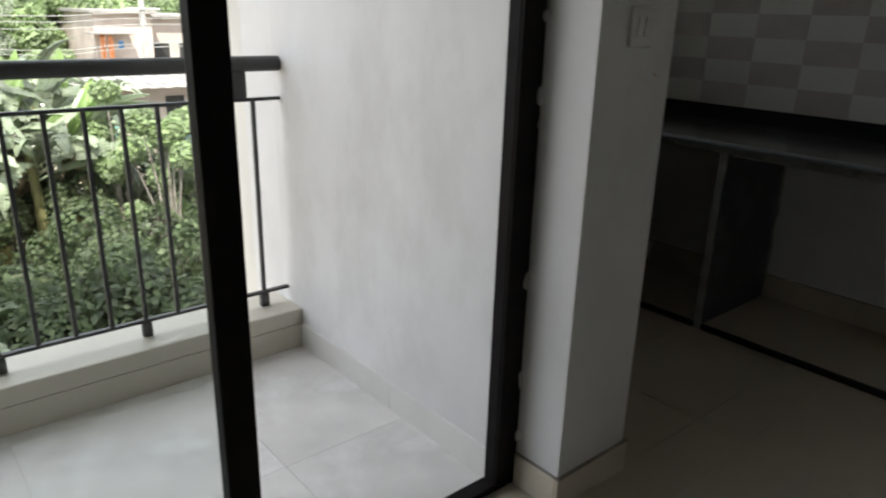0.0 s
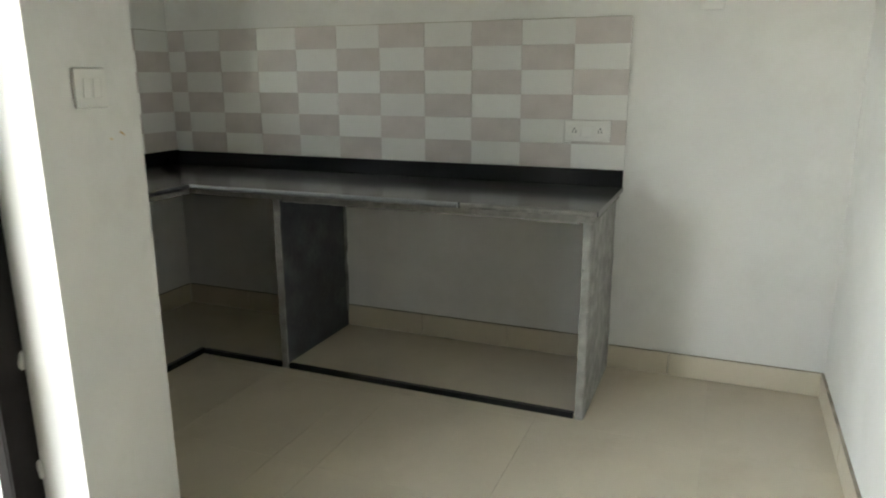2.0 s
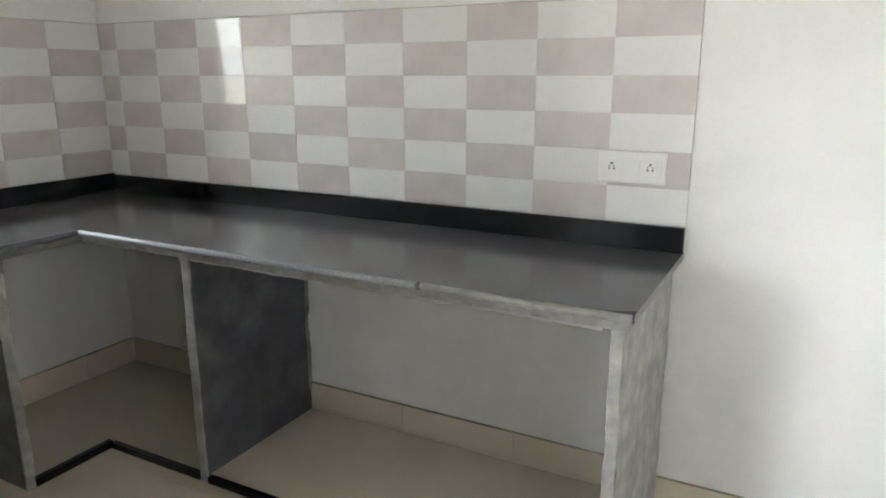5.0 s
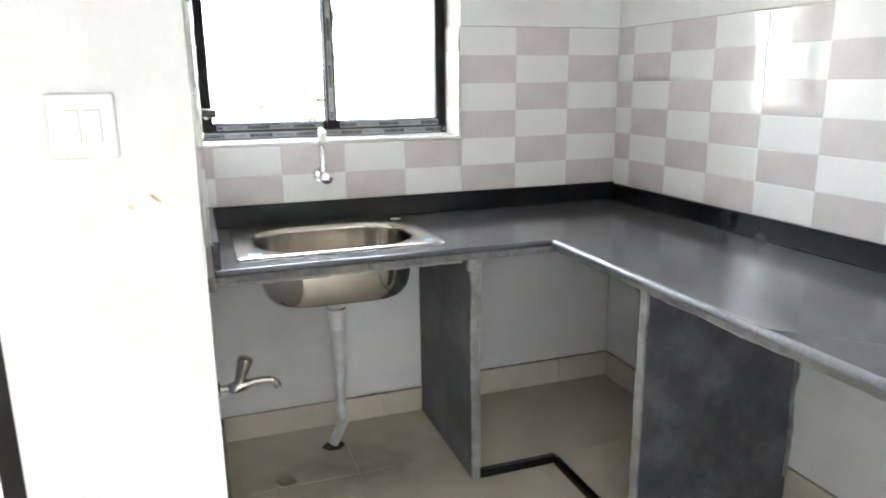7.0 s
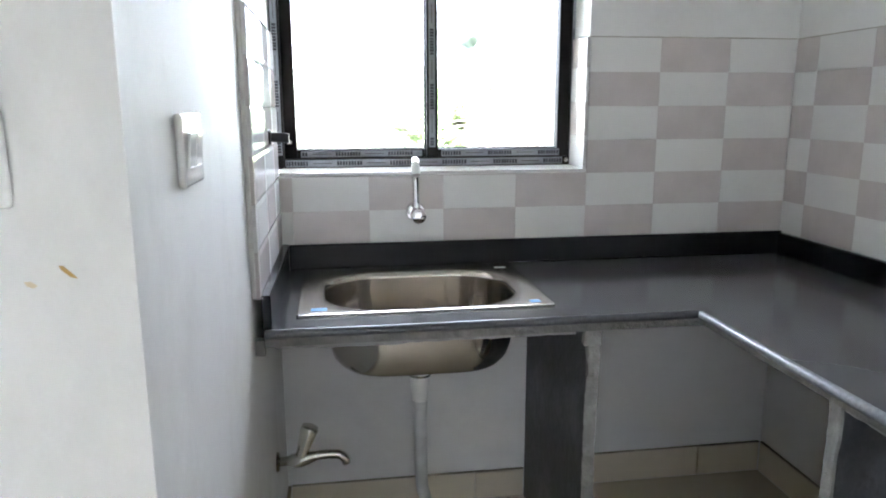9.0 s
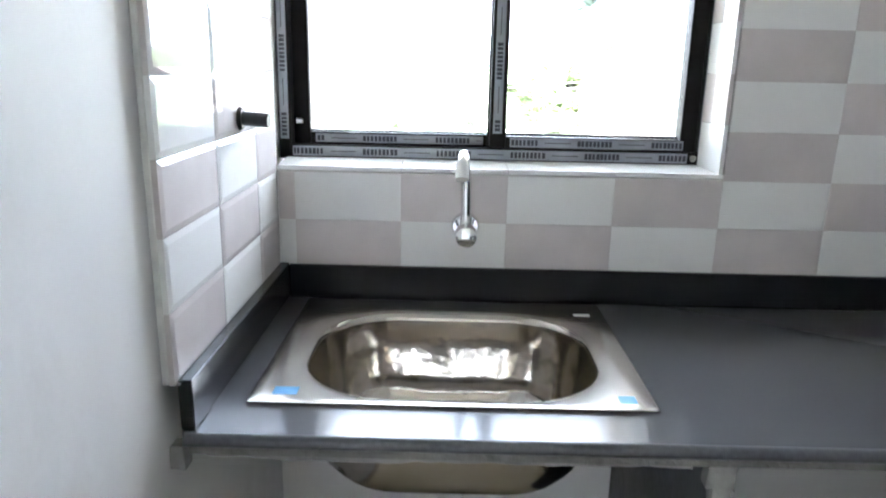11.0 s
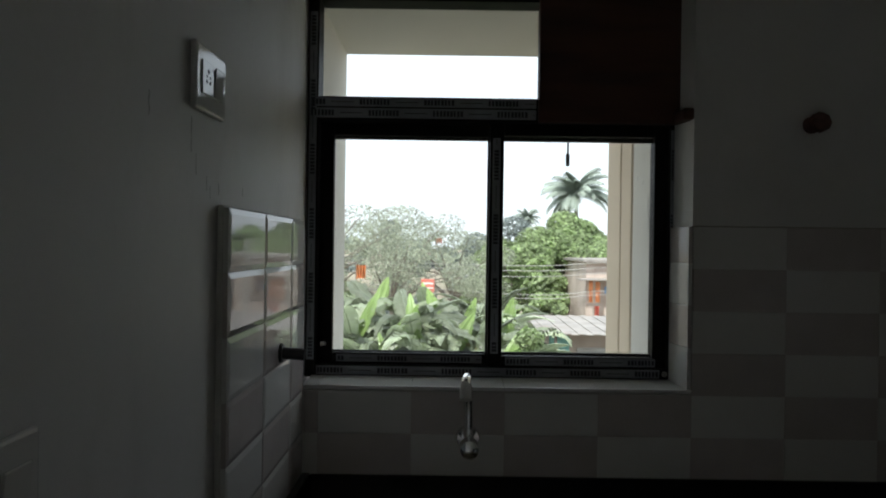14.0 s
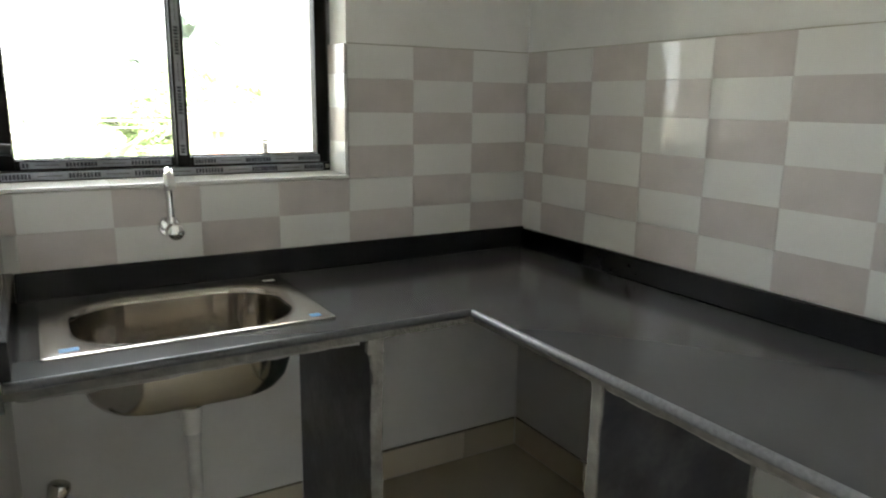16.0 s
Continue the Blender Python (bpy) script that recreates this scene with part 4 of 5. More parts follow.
def island(material, amount):
    """Lets every leaf differ a little in tone."""
    nt = material.node_tree
    bs = nt.nodes["Principled BSDF"]
    src = bs.inputs["Base Color"].links[0].from_socket
    ge, mr, mu = nt.nodes.new("ShaderNodeNewGeometry"), nt.nodes.new("ShaderNodeMapRange"), nt.nodes.new("ShaderNodeMixRGB")
    mr.inputs["To Min"].default_value, mr.inputs["To Max"].default_value = 1 - amount, 1 + amount
    mu.blend_type, mu.inputs[0].default_value = "MULTIPLY", 1
    nt.links.new(ge.outputs["Random Per Island"], mr.inputs["Value"])
    nt.links.new(src, mu.inputs[1])
    nt.links.new(mr.outputs[0], mu.inputs[2])
    nt.links.new(mu.outputs[0], bs.inputs["Base Color"])
    glow_through(material, mu.outputs[0])


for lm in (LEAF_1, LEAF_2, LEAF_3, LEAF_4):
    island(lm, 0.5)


def tree(name, at, height, spread, n, size, leaf, label, seed, crown_from=0.35, clumps=14, long=2.0, open_crown=False):
    rng = random.Random(seed)
    ob = empty(name, at, label, "tree")
    b = bmesh.new()
    h0 = height * (crown_from + 0.1)
    tube(b, smooth_path([(0, 0, 0), (0.1 * rng.uniform(-1, 1), 0.1, h0 * 0.5), (0.2 * rng.uniform(-1, 1), 0, h0)], 4), [(0.014 if open_crown else 0.035) * height * (1 - 0.05 * i) for i in range(9)], 8)
    cs = []
    for i in range(clumps):
        a = rng.uniform(0, 2 * math.pi)
        q = math.sqrt(rng.random())
        z = height * (crown_from + (1 - crown_from) * (0.12 + 0.76 * rng.random() * (1 - 0.45 * q)))
        c = (spread * q * math.cos(a), spread * q * math.sin(a), z)
        r = spread * rng.uniform(0.16, 0.34)
        cs.append((*c, r, r, r * (0.55 if open_crown else 0.75)))
        tube(b, smooth_path([(0, 0, h0 * 0.8), (c[0] * 0.5, c[1] * 0.5, (h0 + c[2]) / 2 + 0.1), c], 3), [(0.0055 if open_crown else 0.018) * height * (1 - 0.12 * j) for j in range(7)], 6)
    part("trunk", b, BARK, ob)
    cr = new("crown", leaves("crown", cs, n, size, leaf, seed, long=long))
    cr.parent = ob
    return ob


def leaf_blade(length, width, droop, seed, material=LEAF_B, lift=0.25, tear=0.5):
    """A banana leaf: bent midrib and two halves torn into strips that hang apart."""
    rng = random.Random(seed)
    b = bmesh.new()
    n = 26
    ang = radians(78)
    px, pz = 0.0, 0.0
    spine = []
    for i in range(n + 1):
        spine.append((px, pz, ang))
        px += length / n * math.cos(ang)
        pz += length / n * math.sin(ang)
        ang -= droop / n * (0.5 + i / n)
    for side in (-1, 1):
        sag = 0.0
        for i in range(3, n):
            t0, t1 = i / n, (i + 1) / n
            w0 = width * max(0.02, math.sin(math.pi * min(1, (t0 - 0.08) / 0.95) ** 0.8)) ** 0.85
            w1 = width * max(0.02, math.sin(math.pi * min(1, (t1 - 0.08) / 0.95) ** 0.8)) ** 0.85
            torn = rng.random() < tear
            if torn:
                sag = rng.uniform(-0.7, 0.25) * tear * 2
            up = lift + sag
            (x0, z0, a0), (x1, z1, a1) = spine[i], spine[i + 1]
            e = rng.uniform(0.62, 0.9) if torn else 1.0
            cut = rng.uniform(0.8, 1.0) if torn else 1.0
            nx, nz = -math.sin(a0), math.cos(a0)
            p0, p1 = b.verts.new((x0, 0, z0)), b.verts.new((x1, 0, z1))
            tx, tz = x0 + (x1 - x0) * e, z0 + (z1 - z0) * e
            m0 = b.verts.new((x0 + nx * w0 * 0.18 * (1 + up), side * w0 * 0.5, z0 + nz * w0 * 0.18 * (1 + up)))
            m1 = b.verts.new((tx + nx * w1 * 0.18 * (1 + up), side * w1 * 0.5, tz + nz * w1 * 0.18 * (1 + up)))
            q0 = b.verts.new((x0 + nx * w0 * up * 0.6, side * w0 * cut * (1 - 0.3 * abs(sag)), z0 + nz * w0 * up * 0.6))
            q1 = b.verts.new((tx + nx * w1 * up * 0.6, side * w1 * cut * (1 - 0.3 * abs(sag)), tz + nz * w1 * up * 0.6))
            b.faces.new((p0, p1, m1, m0))
            b.faces.new((m0, m1, q1, q0))
    tube(b, [(x, 0, z) for x, z, a in spine], [0.02 * (1 - 0.9 * i / n) for i in range(n + 1)], 5)
    return mesh_of("leaf", b, material, True)


YOUNG = [leaf_blade(1.3, 0.15, 0.2, 1, LEAF_Y, 0.15, 0.06), leaf_blade(1.2, 0.16, 0.45, 5, LEAF_Y, 0.1, 0.12)]
BLADES = [leaf_blade(1.8, 0.21, 1.1, 2, LEAF_B, 0.25, 0.3), leaf_blade(2.0, 0.21, 1.8, 3, LEAF_B, 0.1, 0.55), leaf_blade(1.9, 0.19, 2.4, 4, LEAF_B, 0.0, 0.65), leaf_blade(2.0, 0.20, 2.9, 6, LEAF_B, -0.1, 0.6), leaf_blade(1.7, 0.18, 2.0, 7, LEAF_B, 0.2, 0.5)]
DRY = leaf_blade(1.4, 0.12, 3.6, 8, LEAF_D, -0.6, 0.7)


def banana(x, y, h, seed):
    rng = random.Random(seed)
    ob = empty("banana_plant", (x, y, GZ), "tall banana plant with torn green leaves", "banana plant", "banana plants outside")
    b = bmesh.new()
    tube(b, smooth_path([(0, 0, 0), (rng.uniform(-0.1, 0.1), rng.uniform(-0.1, 0.1), h * 0.5), (rng.uniform(-0.15, 0.15), 0, h)], 4), [0.13 - 0.009 * i for i in range(9)], 10)
    part("stem", b, STEM_B, ob, "", True)
    n = rng.randint(14, 18)
    young = (seed % 3 != 1) + (seed % 4 == 0)
    for i in range(n):
        lf = new("leaf", YOUNG[(i + seed) % 2] if i < young else BLADES[(i + seed) % 2] if i < 3 else DRY if i >= n - 2 else BLADES[(i * 3 + seed) % 5])
        lf.parent = ob
        lean = rng.uniform(0, 12) if i < young else rng.uniform(10, 28) if i < 3 else rng.uniform(55, 85) if i >= n - 2 else rng.uniform(12, 66)
        lf.matrix_basis = pose(0, 0, h - 0.3 + 0.1 * (n - i) / n - (0.25 * rng.random() if i > 7 else 0), 0, 0, (90 + 180 * (i % 2) + rng.uniform(-45, 45)) if i < young else i * 137.5 + rng.uniform(-40, 40)) @ Matrix.Rotation(radians(lean), 4, "Y") @ Matrix.Rotation(radians(rng.uniform(-30, 30)), 4, "X") @ Matrix.Scale(rng.uniform(0.75, 1.12), 4)


for i, (x, y, h) in enumerate(((-4.3, 12.2, 3.15), (-3.6, 13.2, 3.05), (-3.0, 12.0, 2.95), (-2.4, 13.4, 3.0), (-1.8, 12.3, 2.85), (-1.2, 13.3, 2.95), (-0.6, 12.2, 2.75), (0.0, 13.0, 2.75), (0.4, 12.0, 2.2), (-3.3, 11.0, 2.3), (-2.1, 11.1, 2.2), (-0.9, 11.0, 2.1), (-4.8, 14.2, 3.2), (-2.9, 14.8, 3.2), (-1.5, 14.9, 3.1), (-0.2, 14.6, 3.0), (-5.4, 12.6, 3.1), (-2.9, 5.4, 1.3), (-2.7, 11.4, 2.6), (-1.5, 11.5, 2.45), (-0.3, 11.4, 2.3), (-2.0, 12.8, 3.1), (-0.9, 12.7, 2.95), (-3.4, 12.5, 3.15), (-2.4, 11.9, 2.7), (-1.2, 12.0, 2.6))):
    banana(x, y, h, 40 + i)

# dense shrubs under and beside them
for i, (x, y, h, s) in enumerate(((0.75, 9.4, 3.9, 0.6), (1.5, 9.8, 3.5, 0.6), (0.35, 10.7, 3.9, 0.6), (0.6, 7.2, 1.9, 1.1), (2.2, 8.4, 2.1, 1.2), (2.6, 12.0, 2.2, 1.1), (1.4, 12.6, 2.1, 0.9), (-0.6, 5.4, 1.6, 1.1), (-1.9, 5.2, 1.5, 1.2), (-3.2, 5.2, 1.5, 1.2), (3.2, 9.6, 2.2, 1.4), (-0.4, 8.6, 1.9, 1.1), (-1.8, 8.4, 1.7, 1.2), (-3.4, 8.4, 1.7, 1.2), (1.9, 5.0, 1.4, 1.2), (-1.6, 6.3, 1.9, 1.2), (-2.6, 11.6, 2.2, 1.0), (-1.4, 11.8, 2.1, 1.0), (-0.2, 11.6, 2.0, 0.9), (-3.8, 11.8, 2.2, 1.0))):
    rng = random.Random(90 + i)
    ob = empty("shrub", (x, y, GZ), "dense green creeper-covered shrub", "shrub", "shrubs outside")
    b = bmesh.new()
    cs = []
    for k in range(9):
        a, q = rng.uniform(0, 6.28), math.sqrt(rng.random())
        c = (s * q * math.cos(a), s * q * math.sin(a), h * (0.25 + 0.65 * rng.random() * (1 - 0.4 * q)))
        cs.append((*c, s * rng.uniform(0.3, 0.5), s * rng.uniform(0.3, 0.5), s * rng.uniform(0.3, 0.5)))
        tube(b, [(0.1 * math.cos(a), 0.1 * math.sin(a), 0), (c[0] * 0.5, c[1] * 0.5, c[2] * 0.6), c], [0.03, 0.02, 0.01], 5)
    part("branches", b, BARK, ob)
    # the first three take paler mango leaves to look sunlit, the rest stay dark
    cr = new("crown", leaves("crown", cs, 4600, 0.075, LEAF_1 if i < 3 else LEAF_2, 200 + i, long=1.5))
    cr.parent = ob

# trees beyond
tree("mango_tree", (4.6, 37.5, GZ), 6.9, 3.9, 42000, 0.125, LEAF_1, "broad mango tree with dense bright green crown", 3, 0.2, 44, 2.0)
tree("mango_tree", (7.4, 40.5, GZ), 8.3, 3.2, 30000, 0.135, LEAF_1, "broad mango tree with dense bright green crown", 23, 0.2, 34, 2.0)
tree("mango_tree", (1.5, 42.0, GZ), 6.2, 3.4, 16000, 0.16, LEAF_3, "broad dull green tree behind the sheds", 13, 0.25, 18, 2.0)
tree("feathery_tree", (-5.2, 19.0, GZ), 7.7, 3.0, 13000, 0.034, LEAF_4, "thin feathery tree with pale bare branches", 4, 0.35, 22, 3.0, True)
tree("feathery_tree", (-3.0, 21.0, GZ), 7.3, 2.6, 11000, 0.034, LEAF_4, "thin feathery tree with pale bare branches", 5, 0.35, 20, 3.0, True)
tree("feathery_tree", (-0.9, 24.0, GZ), 6.6, 2.5, 8000, 0.038, LEAF_4, "thin feathery tree with pale bare branches", 6, 0.4, 16, 3.0, True)
for i, (x, y, h) in enumerate(((-11.5, 30, 3.9), (-9.2, 28, 4.1), (-7.2, 30.5, 4.0), (-5.4, 28.5, 3.8), (-3.6, 31.5, 4.3), (-0.6, 32.5, 4.2), (1.0, 34, 4.4), (2.6, 31, 3.4), (4.6, 33, 3.6))):
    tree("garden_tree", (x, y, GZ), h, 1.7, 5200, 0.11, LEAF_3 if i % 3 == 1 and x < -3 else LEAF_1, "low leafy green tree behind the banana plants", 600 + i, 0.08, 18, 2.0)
for i in range(16):
    rng = random.Random(300 + i)
    tree("far_tree", (-34 + i * 5.6 + rng.uniform(-2, 2), rng.uniform(58, 84), GZ), rng.uniform(7.0, 9.4), rng.uniform(3.4, 4.8), 5200, 0.22, LEAF_3, "distant green tree with haze mixed into its leaf colour", 310 + i, 0.15, 16, 1.6)
for i in range(7):
    rng = random.Random(500 + i)
    tree("garden_tree", (8.5 + i * 3.6, rng.uniform(30, 40) + i, GZ), rng.uniform(5.6, 8.5), rng.uniform(2.2, 3.2), 3200, 0.26, LEAF_1, "leafy green tree behind the house", 520 + i, 0.2, 14, 2.0)

for i, (x, y, h) in enumerate(((9.3, 27.6, 4.2), (11.6, 28.2, 4.6), (13.8, 29.0, 4.0))):
    tree("garden_tree", (x, y, GZ), h, 1.3, 2600, 0.14, LEAF_1, "small leafy tree in front of the house", 560 + i, 0.15, 12, 2.0)


def palm(at, h, r, seed):
    rng = random.Random(seed)
    ob = empty("coconut_palm", at, "tall coconut palm with drooping fronds", "palm tree")
    b = bmesh.new()
    tube(b, smooth_path([(0, 0, 0), (0.25, 0, h * 0.5), (0.1, 0, h)], 5), [0.17 - 0.006 * i for i in range(11)], 8)
    part("trunk", b, BARK, ob, "", True)
    for k in range(40):
        f = bmesh.new()
        a = k * 2.4 + rng.uniform(-0.2, 0.2)
        el = radians(rng.uniform(-15, 82))
        pts, ang = [Vector((0, 0, 0))], el
        for i in range(12):
            pts.append(pts[-1] + Vector((math.cos(ang), 0, math.sin(ang))) * r / 12)
            ang -= 0.11
        for i in range(1, 12):
            ln = r * 0.34 * (1 - abs(i / 12 - 0.35))
            d = (pts[i + 1] - pts[i])
            for side in (-1, 1):
                for sub in (0.0, 0.17, 0.33, 0.5, 0.67, 0.83):
                    p = pts[i] + d * sub
                    tip = p + d.normalized() * ln * 0.6 + Vector((0, side * ln * 0.75, -ln * 0.55))
                    f.faces.new((f.verts.new(p), f.verts.new(p + d * 0.24), f.verts.new(tip)))
        tube(f, pts, 0.02, 4)
        fr = part("frond", f, PALM, ob)
        fr.matrix_basis = pose(0.1, 0, h, 0, 0, math.degrees(a))


palm((7.4, 45.0, GZ), 8.4, 2.5, 1)
palm((7.6, 74.0, GZ), 7.9, 1.6, 2)


# ---- house, shed, pole ----
def house():
    ob = empty("house", (7.6, 32.0, GZ), "pale plastered flat-roofed house behind the sheds", "house")
    w = boxes((-2.5, -0.2, -2.5, 3.0, 0, 4.15), (-0.2, 2.4, -1.4, 3.0, 0, 4.0))
    part("wall", w, PLASTER, ob)
    part("roof", boxes((-2.7, -0.0, -2.9, 3.2, 4.152, 4.28), (0.002, 2.7, -1.9, 3.2, 4.002, 4.12), bev=0.01), SHEET, ob, "thin overhanging roof slab")
    part("awning", boxes((-2.9, -1.2, -3.4, -2.502, 3.35, 3.42), bev=0.01), SHEET, ob, "small sheet awning")
    for px, py, w2, z0, z1 in ((0.15, -1.4, 0.7, 1.6, 2.9), (1.3, -1.4, 0.7, 1.6, 2.9)):
        wi = part("window", boxes((px, px + w2, py - 0.02, py - 0.002, z0, z1)), DARK, ob, "dark panel painted as a shaded window opening")
        part("frame", boxes((px - 0.06, px, py - 0.04, py - 0.003, z0, z1), (px + w2, px + w2 + 0.06, py - 0.04, py - 0.003, z0, z1), (px - 0.06, px + w2 + 0.06, py - 0.04, py - 0.003, z1 + 0.001, z1 + 0.07)), CONC, wi)


house()


def shed():
    ob = empty("shed", (3.0, 18.0, GZ), "low sheet-roofed shed with a teal door", "shed")
    part("wall", boxes((-1.75, 1.9, -1.2, 1.5, 0, 2.5)), PLASTER, ob, "pale stained wall")
    b = bmesh.new()
    for i in range(22):
        xa, xb = -1.75 + i * 0.19, -1.75 + i * 0.19 + 0.186
        lift = 0.02 * (i % 2)
        vs = [b.verts.new(p) for p in ((xa, -1.9, 2.52 + lift), (xb, -1.9, 2.52 + lift), (xb, 2.0, 2.62 + lift), (xa, 2.0, 2.62 + lift), (xa, -1.9, 2.55 + lift), (xb, -1.9, 2.55 + lift), (xb, 2.0, 2.65 + lift), (xa, 2.0, 2.65 + lift))]
        for q in ((0, 1, 5, 4), (1, 2, 6, 5), (2, 3, 7, 6), (3, 0, 4, 7), (4, 5, 6, 7), (3, 2, 1, 0)):
            b.faces.new([vs[k] for k in q])
    part("roof", b, SHEET, ob, "grey corrugated roof sheets")
    part("door", boxes((-1.46, -0.92, -1.235, -1.203, 0.05, 2.42), bev=0.01), TEAL, ob, "teal painted door")
    part("opening", boxes((0.35, 0.85, -1.22, -1.202, 1.7, 2.25)), DARK, ob, "small dark panel painted as a shaded window opening")
    part("plank", boxes((-0.72, 0.05, -1.24, -1.203, 1.95, 2.12), (-0.66, 0.0, -1.24, -1.203, 1.6, 1.76), bev=0.008), CONC, ob, "weathered pale boards")
    part("post", boxes((0.75, 0.82, -1.75, -1.68, 0, 2.47)), BARK, ob)
    part("post", boxes((-1.4, -1.33, -1.75, -1.68, 0, 2.47)), BARK, ob)


shed()


def tarp_stall():
    """A low heap under a blue sheet with a green crate in front."""
    ob = empty("covered_heap", (7.3, 27.0, GZ), "blue tarpaulin draped over a low heap beside the house", "tarpaulin")
    b = bmesh.new()
    n = 14
    rows3 = [[b.verts.new((-0.9 + 1.8 * i / n, -0.6 + 1.2 * j / n, max(0.12, 1.05 * (1 - (2 * i / n - 1) ** 4) * (1 - (2 * j / n - 1) ** 4) + 0.07 * math.sin(i * 1.3 + j * 0.8)))) for j in range(n + 1)] for i in range(n + 1)]
    for r0, r1 in zip(rows3, rows3[1:]):
        for j in range(n):
            b.faces.new((r0[j], r1[j], r1[j + 1], r0[j + 1]))
    bmesh.ops.solidify(b, geom=list(b.faces), thickness=0.02)
    part("sheet", b, BLUE, ob, "creased blue sheet", True)
    part("crate", boxes((-0.85, -0.35, -0.95, -0.65, 0, 0.3), bev=0.02), TEAL, ob, "green plastic crate")
    part("heap", boxes((-0.8, 0.8, -0.5, 0.5, 0, 0.45), bev=0.05), BARK, ob)


tarp_stall()
b = bmesh.new()
for i in range(7):
    box(b, 0.9 + i * 0.36, 1.24 + i * 0.36, 20.6, 20.64, -1.3 + 0.03 * (i % 3), -0.75 - 0.05 * (i % 2))
lumpy(b, 0.04, 7)
thing("scrap_fence", b, SHEET, "row of old scrap sheets behind the shed", "fence")


def cloth(name, x, y, z, w, h, material, label, seed):
    b = bmesh.new()
    n = 10
    cols = [[b.verts.new((x + w * i / n, y + 0.05 * math.sin(i * 1.9 + seed), z - h * j / 5 * (1 + 0.05 * math.sin(i * 2.3)))) for j in range(6)] for i in range(n + 1)]
    for c0, c1 in zip(cols, cols[1:]):
        for j in range(5):
            b.faces.new((c0[j], c1[j], c1[j + 1], c0[j + 1]))
    bmesh.ops.solidify(b, geom=list(b.faces), thickness=0.01)
    thing(name, b, material, label, "cloth", True)


cloth("hanging_cloth", 5.08, 28.7, 0.05, 0.17, 0.95, ORANGE, "orange cloth hung out to dry at the house", 1)
cloth("hanging_cloth", 5.36, 28.72, 0.0, 0.2, 0.9, ORANGE, "orange cloth hung out to dry at the house", 6)
cloth("hanging_cloth", 5.32, 28.6, -1.05, 0.2, 0.6, RED, "red cloth hung out at the house", 2)
cloth("hanging_cloth", 5.75, 28.7, -0.2, 0.2, 0.3, BLUE, "blue cloth hung out at the house", 3)
cloth("cloth_flag", -3.52, 16.2, 0.94, 0.24, 0.34, ORANGE, "orange cloth flag on a stick", 4)
b = bmesh.new()
cyl(b, (-3.53, 16.2, GZ), (-3.53, 16.2, 1.0), 0.02, 0.015, 6)
thing("flag_stick", b, BARK, "thin wooden flag stick", "stick")
cloth("cloth_flag", -1.6, 26.5, 1.78, 0.24, 0.20, RED, "small red cloth flag on a stick", 5)
b = bmesh.new()
cyl(b, (-1.61, 26.5, GZ), (-1.61, 26.5, 1.85), 0.03, 0.02, 6)
thing("flag_stick", b, BARK, "thin wooden flag stick", "stick")
sign = thing("sign_board", boxes((-1.90, -1.53, 17.5, 17.55, 0.19, 0.54), bev=0.01), RED, "small red sign board on posts", "sign")
part("text_bar", boxes((-1.87, -1.56, 17.494, 17.499, 0.40, 0.45), (-1.87, -1.56, 17.494, 17.499, 0.28, 0.32)), LABELW, sign, "pale bars of writing")
part("post", boxes((-1.88, -1.84, 17.5, 17.55, GZ, 0.19)), BARK, sign)
part("post", boxes((-1.59, -1.55, 17.5, 17.55, GZ, 0.19)), BARK, sign)
drum = bmesh.new()
cyl(drum, (3.9, 16.2, GZ), (3.9, 16.2, GZ + 1.2), 0.42, 0.42, 20)
tank = thing("water_tank", drum, TEAL, "small green plastic water tank", "tank", True)
b = bmesh.new()
cyl(b, (3.9, 16.2, GZ + 1.201), (3.9, 16.2, GZ + 1.45), 0.42, 0.2, 20)
part("lid", b, BLUE, tank, "blue lid", True)

pole = empty("utility_pole", (5.3, 24.0, GZ), "grey concrete utility pole carrying wires", "pole")
b = bmesh.new()
cyl(b, (0, 0, 0), (0, 0, 4.9), 0.13, 0.09, 10)
part("shaft", b, CONC, pole)
part("cross_arm", boxes((-0.6, 0.6, -0.14, -0.09, 4.35, 4.43), bev=0.01), CONC, pole)
pole2 = copy_thing(pole, Matrix.Translation((-9.0, 19.5, GZ)))
for i, (z0, z1) in enumerate(((1.02, 0.80), (0.9, 0.62), (0.66, 0.42), (0.25, -0.22), (0.1, -0.35))):
    b = bmesh.new()
    tube(b, smooth_path([(-8.9, 19.4, z0 + 0.25), (-3, 20.9, z0 - 0.1), (2.0, 22.6, z1 + 0.02), (5.3, 23.9, z1 + 0.15), (14.0, 26.5, z1 + 0.1)], 5), 0.012, 5)
    thing("overhead_wire", b, CONC, "grey overhead wire strung between poles", "wire", group="overhead wires")


# ---- tiles, piece by piece ----
TILE_W_M, TILE_H = 0.2268, (1.5035 - 0.888) / 6
TZ = 1.5035
cache = {}


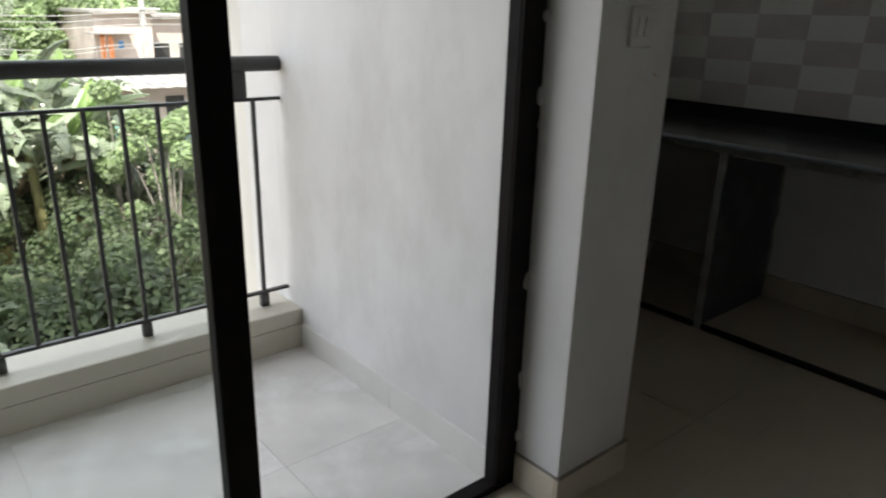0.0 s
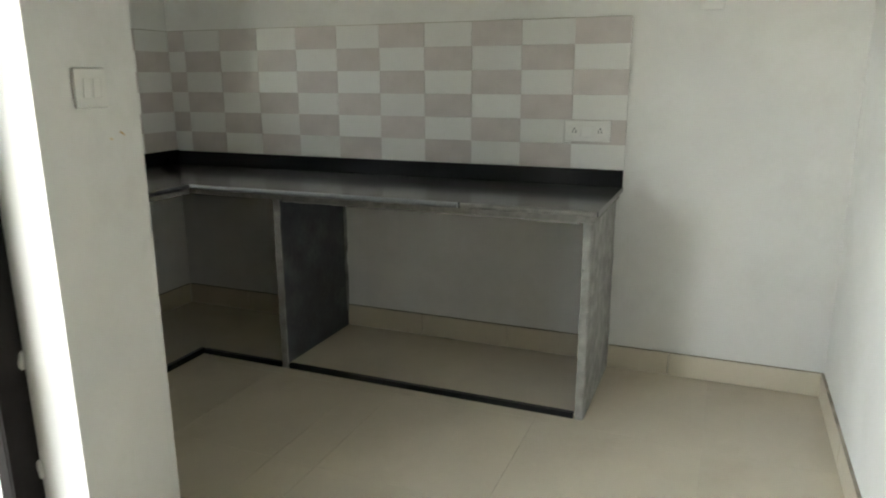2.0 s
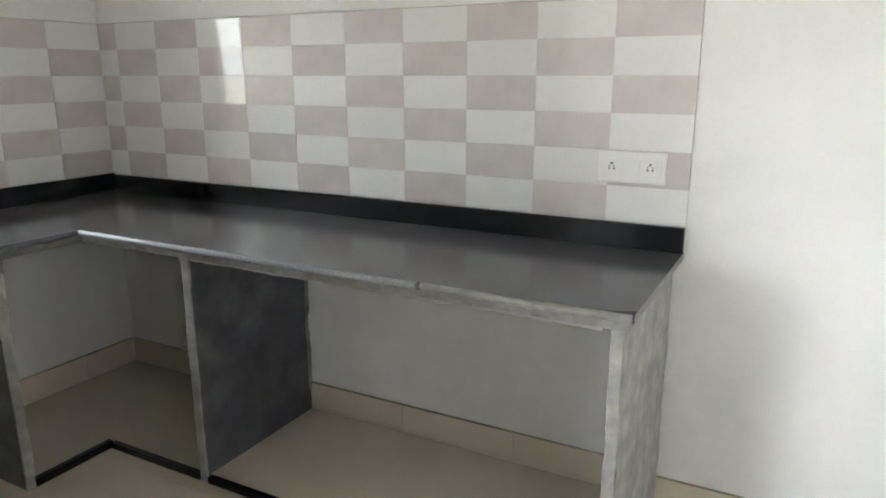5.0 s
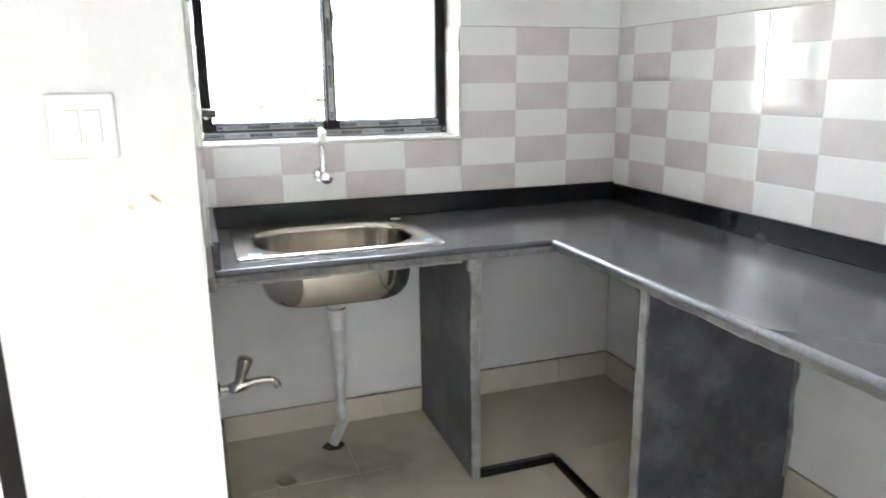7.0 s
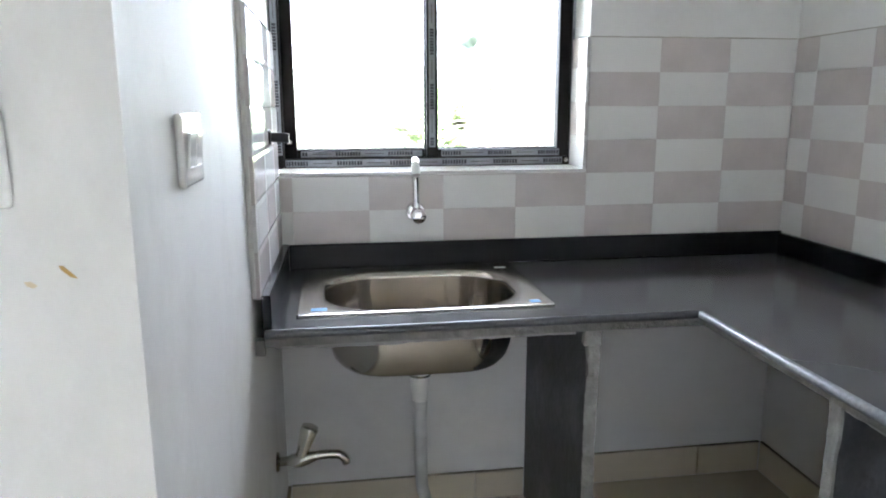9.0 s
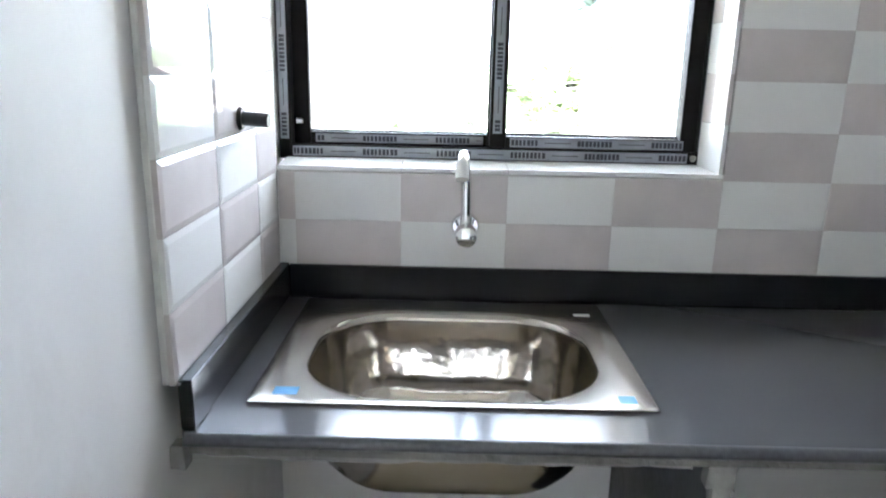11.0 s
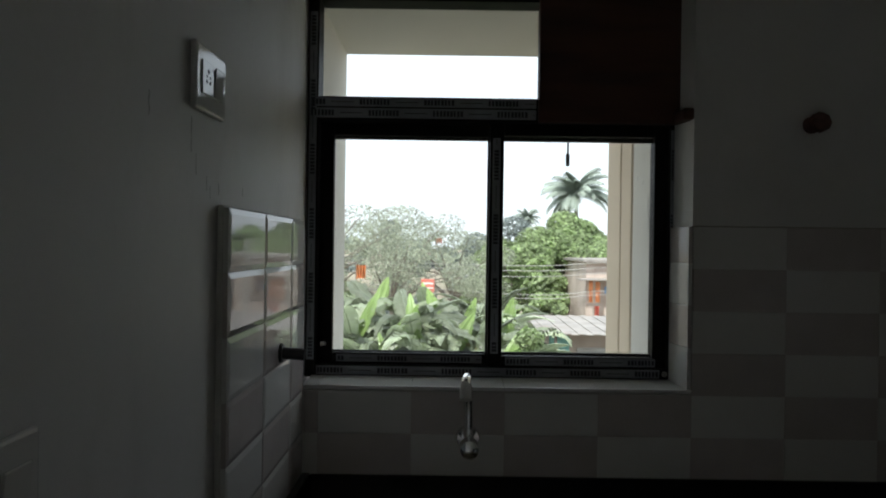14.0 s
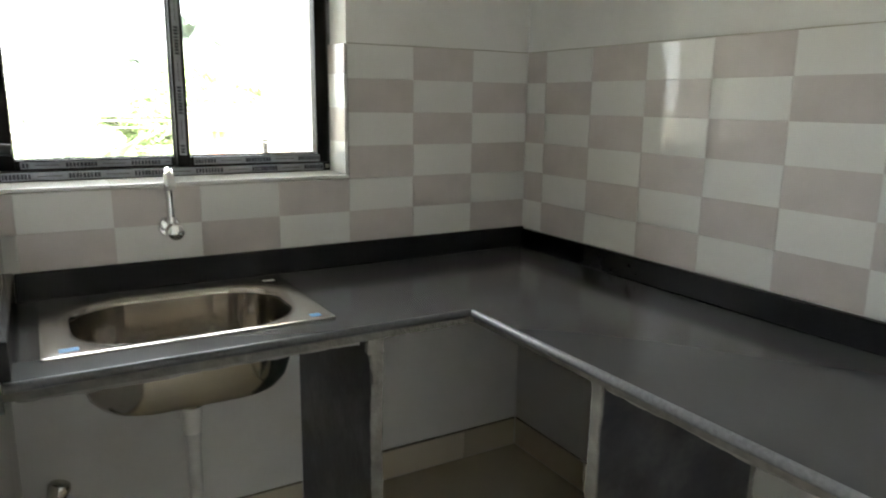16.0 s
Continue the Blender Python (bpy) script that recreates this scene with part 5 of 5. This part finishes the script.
def tile_mesh(w, h, material, c=0.004, up=0.0004):
    """A cushion-edged tile in its own plane: x right, y up, z out."""
    key = (round(w, 4), round(h, 4), material.name, c)
    if key not in cache:
        b = bmesh.new()
        g = 0.0004
        c = min(c, w * 0.2)
        e = 0.0097 - up
        loft(b, [[(g, g, 0), (w - g, g, 0), (w - g, h - g, 0), (g, h - g, 0)], [(g, g, e), (w - g, g, e), (w - g, h - g, e), (g, h - g, e)]])
        rows2 = loft(b, [[(g, g, e), (w - g, g, e), (w - g, h - g, e), (g, h - g, e)], [(c, c, 0.0097), (w - c, c, 0.0097), (w - c, h - c, 0.0097), (c, h - c, 0.0097)]])
        b.faces.new(rows2[1])
        bmesh.ops.remove_doubles(b, verts=b.verts, dist=0.00005)
        cache[key] = mesh_of("tile", b, material)
    return cache[key]


def lay(parent, me, m):
    ob = new("tile", me)
    ob.parent = parent
    ob.matrix_world = m
    return ob


rnd = random.Random(11)


def tilt():
    return Matrix.Rotation(rnd.uniform(-0.0014, 0.0014), 4, "X") @ Matrix.Rotation(rnd.uniform(-0.0014, 0.0014), 4, "Y")


# grout bed just below the tile faces
structure("tile_grout", boxes((TW, -0.0005, 0.0016, NW, 0.888, SILL - 0.012), (WX1 + 0.0005, -0.0005, 0.0016, NW, SILL - 0.012, TZ)), GROUT, "pale tile grout", "grout")
structure("tile_grout", boxes((0.0016, 0.010, -2.377, -0.001, 0.888, TZ)), GROUT, "pale tile grout", "grout")
# north wall: whole tiles from the corner to the west
for r in range(6):
    z0 = TZ - (r + 1) * TILE_H
    for c in range(8):
        x1 = -c * TILE_W_M
        x0 = max(x1 - TILE_W_M, TW)
        if c >= 3 and r < 4:
            continue
        h = TILE_H
        me = tile_mesh(x1 - x0, h, TILE_M if (r + 1 + c) % 2 == 0 else TILE_W)
        lay(wall_north, me, Matrix.Translation((x0, NW, z0)) @ FACE_S @ tilt())
# east wall: whole tiles from the south end
ES, EWID = -2.378, 0.2272
for r in range(6):
    z0 = TZ - (r + 1) * TILE_H
    for c in range(11):
        y0 = ES + (10 - c) * EWID
        y1 = min(y0 + EWID, 0.0)
        me = tile_mesh(y1 - y0, TILE_H, TILE_M if (r + 1 + c) % 2 == 1 else TILE_W)
        lay(wall_east, me, Matrix.Translation((0.010, y1, z0)) @ FACE_W @ tilt())
# west wall: backing and three columns
thing("tile_bed", boxes((KW, TW - 0.010, -0.602, 0.0, 0.888, TZ + 0.004), bev=0.002), mat("white_tile_bed", (0.66, 0.65, 0.61), 0.8, var=0.15, scale=20, bump=0.2, bscale=60), "pale mortar bed behind the side wall tiles", "mortar bed", kind="structure")
for r in range(6):
    z0 = TZ - (r + 1) * TILE_H
    for c in range(3):
        y0 = -0.602 + c * TILE_W_M
        y1 = min(y0 + TILE_W_M, 0.0)
        me = tile_mesh(y1 - y0, TILE_H, TILE_M if (r + c) % 2 == 1 else TILE_W, 0.010, 0.0022)
        lay(wall_west, me, Matrix.Translation((TW - 0.0098, y0, z0)) @ FACE_E @ tilt())
# sill and jamb of the window
for c in range(5):
    x1 = WX1 - c * TILE_W_M
    x0 = max(x1 - TILE_W_M, TW)
    if x1 - x0 > 0.01:
        lay(wall_north, tile_mesh(x1 - x0, 0.094, TILE_W), Matrix.Translation((x0, 0.0, SILL - 0.0097)) @ Matrix.Rotation(radians(4.5), 4, "X"))
for r in range(2, 6):
    z0, z1 = SILL + (r - 2) * TILE_H, min(SILL + (r - 1) * TILE_H, TZ)
    if z1 - z0 > 0.01:
        lay(wall_north, tile_mesh(0.094, z1 - z0, TILE_M if r % 2 else TILE_W), Matrix.Translation((-0.6985, 0.094, z0)) @ Matrix.Rotation(radians(9.8), 4, "Z") @ FACE_W)

# floor tiles
FT = 0.6
fm = {}


def floor_piece(parent, x0, x1, y0, y1, material):
    key = (round(x1 - x0, 4), round(y1 - y0, 4), material.name)
    if key not in fm:
        fm[key] = mesh_of("tile", boxes((0.0004, x1 - x0 - 0.0004, 0.0004, y1 - y0 - 0.0004, 0, 0.0118), bev=0.0004), material)
    ob = new("tile", fm[key])
    ob.parent = parent
    ob.location = (x0, y0, -0.0118)
    return ob


def lay_floor(parent, X0, X1, Y0, Y1, ox, oy, material):
    xs = [X0] + [ox + i * FT for i in range(-40, 40) if X0 + 0.02 < ox + i * FT < X1 - 0.02] + [X1]
    ys = [Y0] + [oy + i * FT for i in range(-40, 40) if Y0 + 0.02 < oy + i * FT < Y1 - 0.02] + [Y1]
    for a, b2 in zip(xs, xs[1:]):
        for c, d in zip(ys, ys[1:]):
            floor_piece(parent, a, b2, c, d, material)


lay_floor(floor, KW, 0.010, PS, NW, -0.01, -2.781, VITRIFIED)
lay_floor(floor, -2.3, 0.010, SW, PS, -0.01, -2.781, VITRIFIED)
lay_floor(floor, -6.6, -2.3, -6.7, PS, -0.01, -2.781, VITRIFIED)
lay_floor(balcony_floor, -5.2, BX, -1.25, -0.141, -0.01, -0.8, BALC)
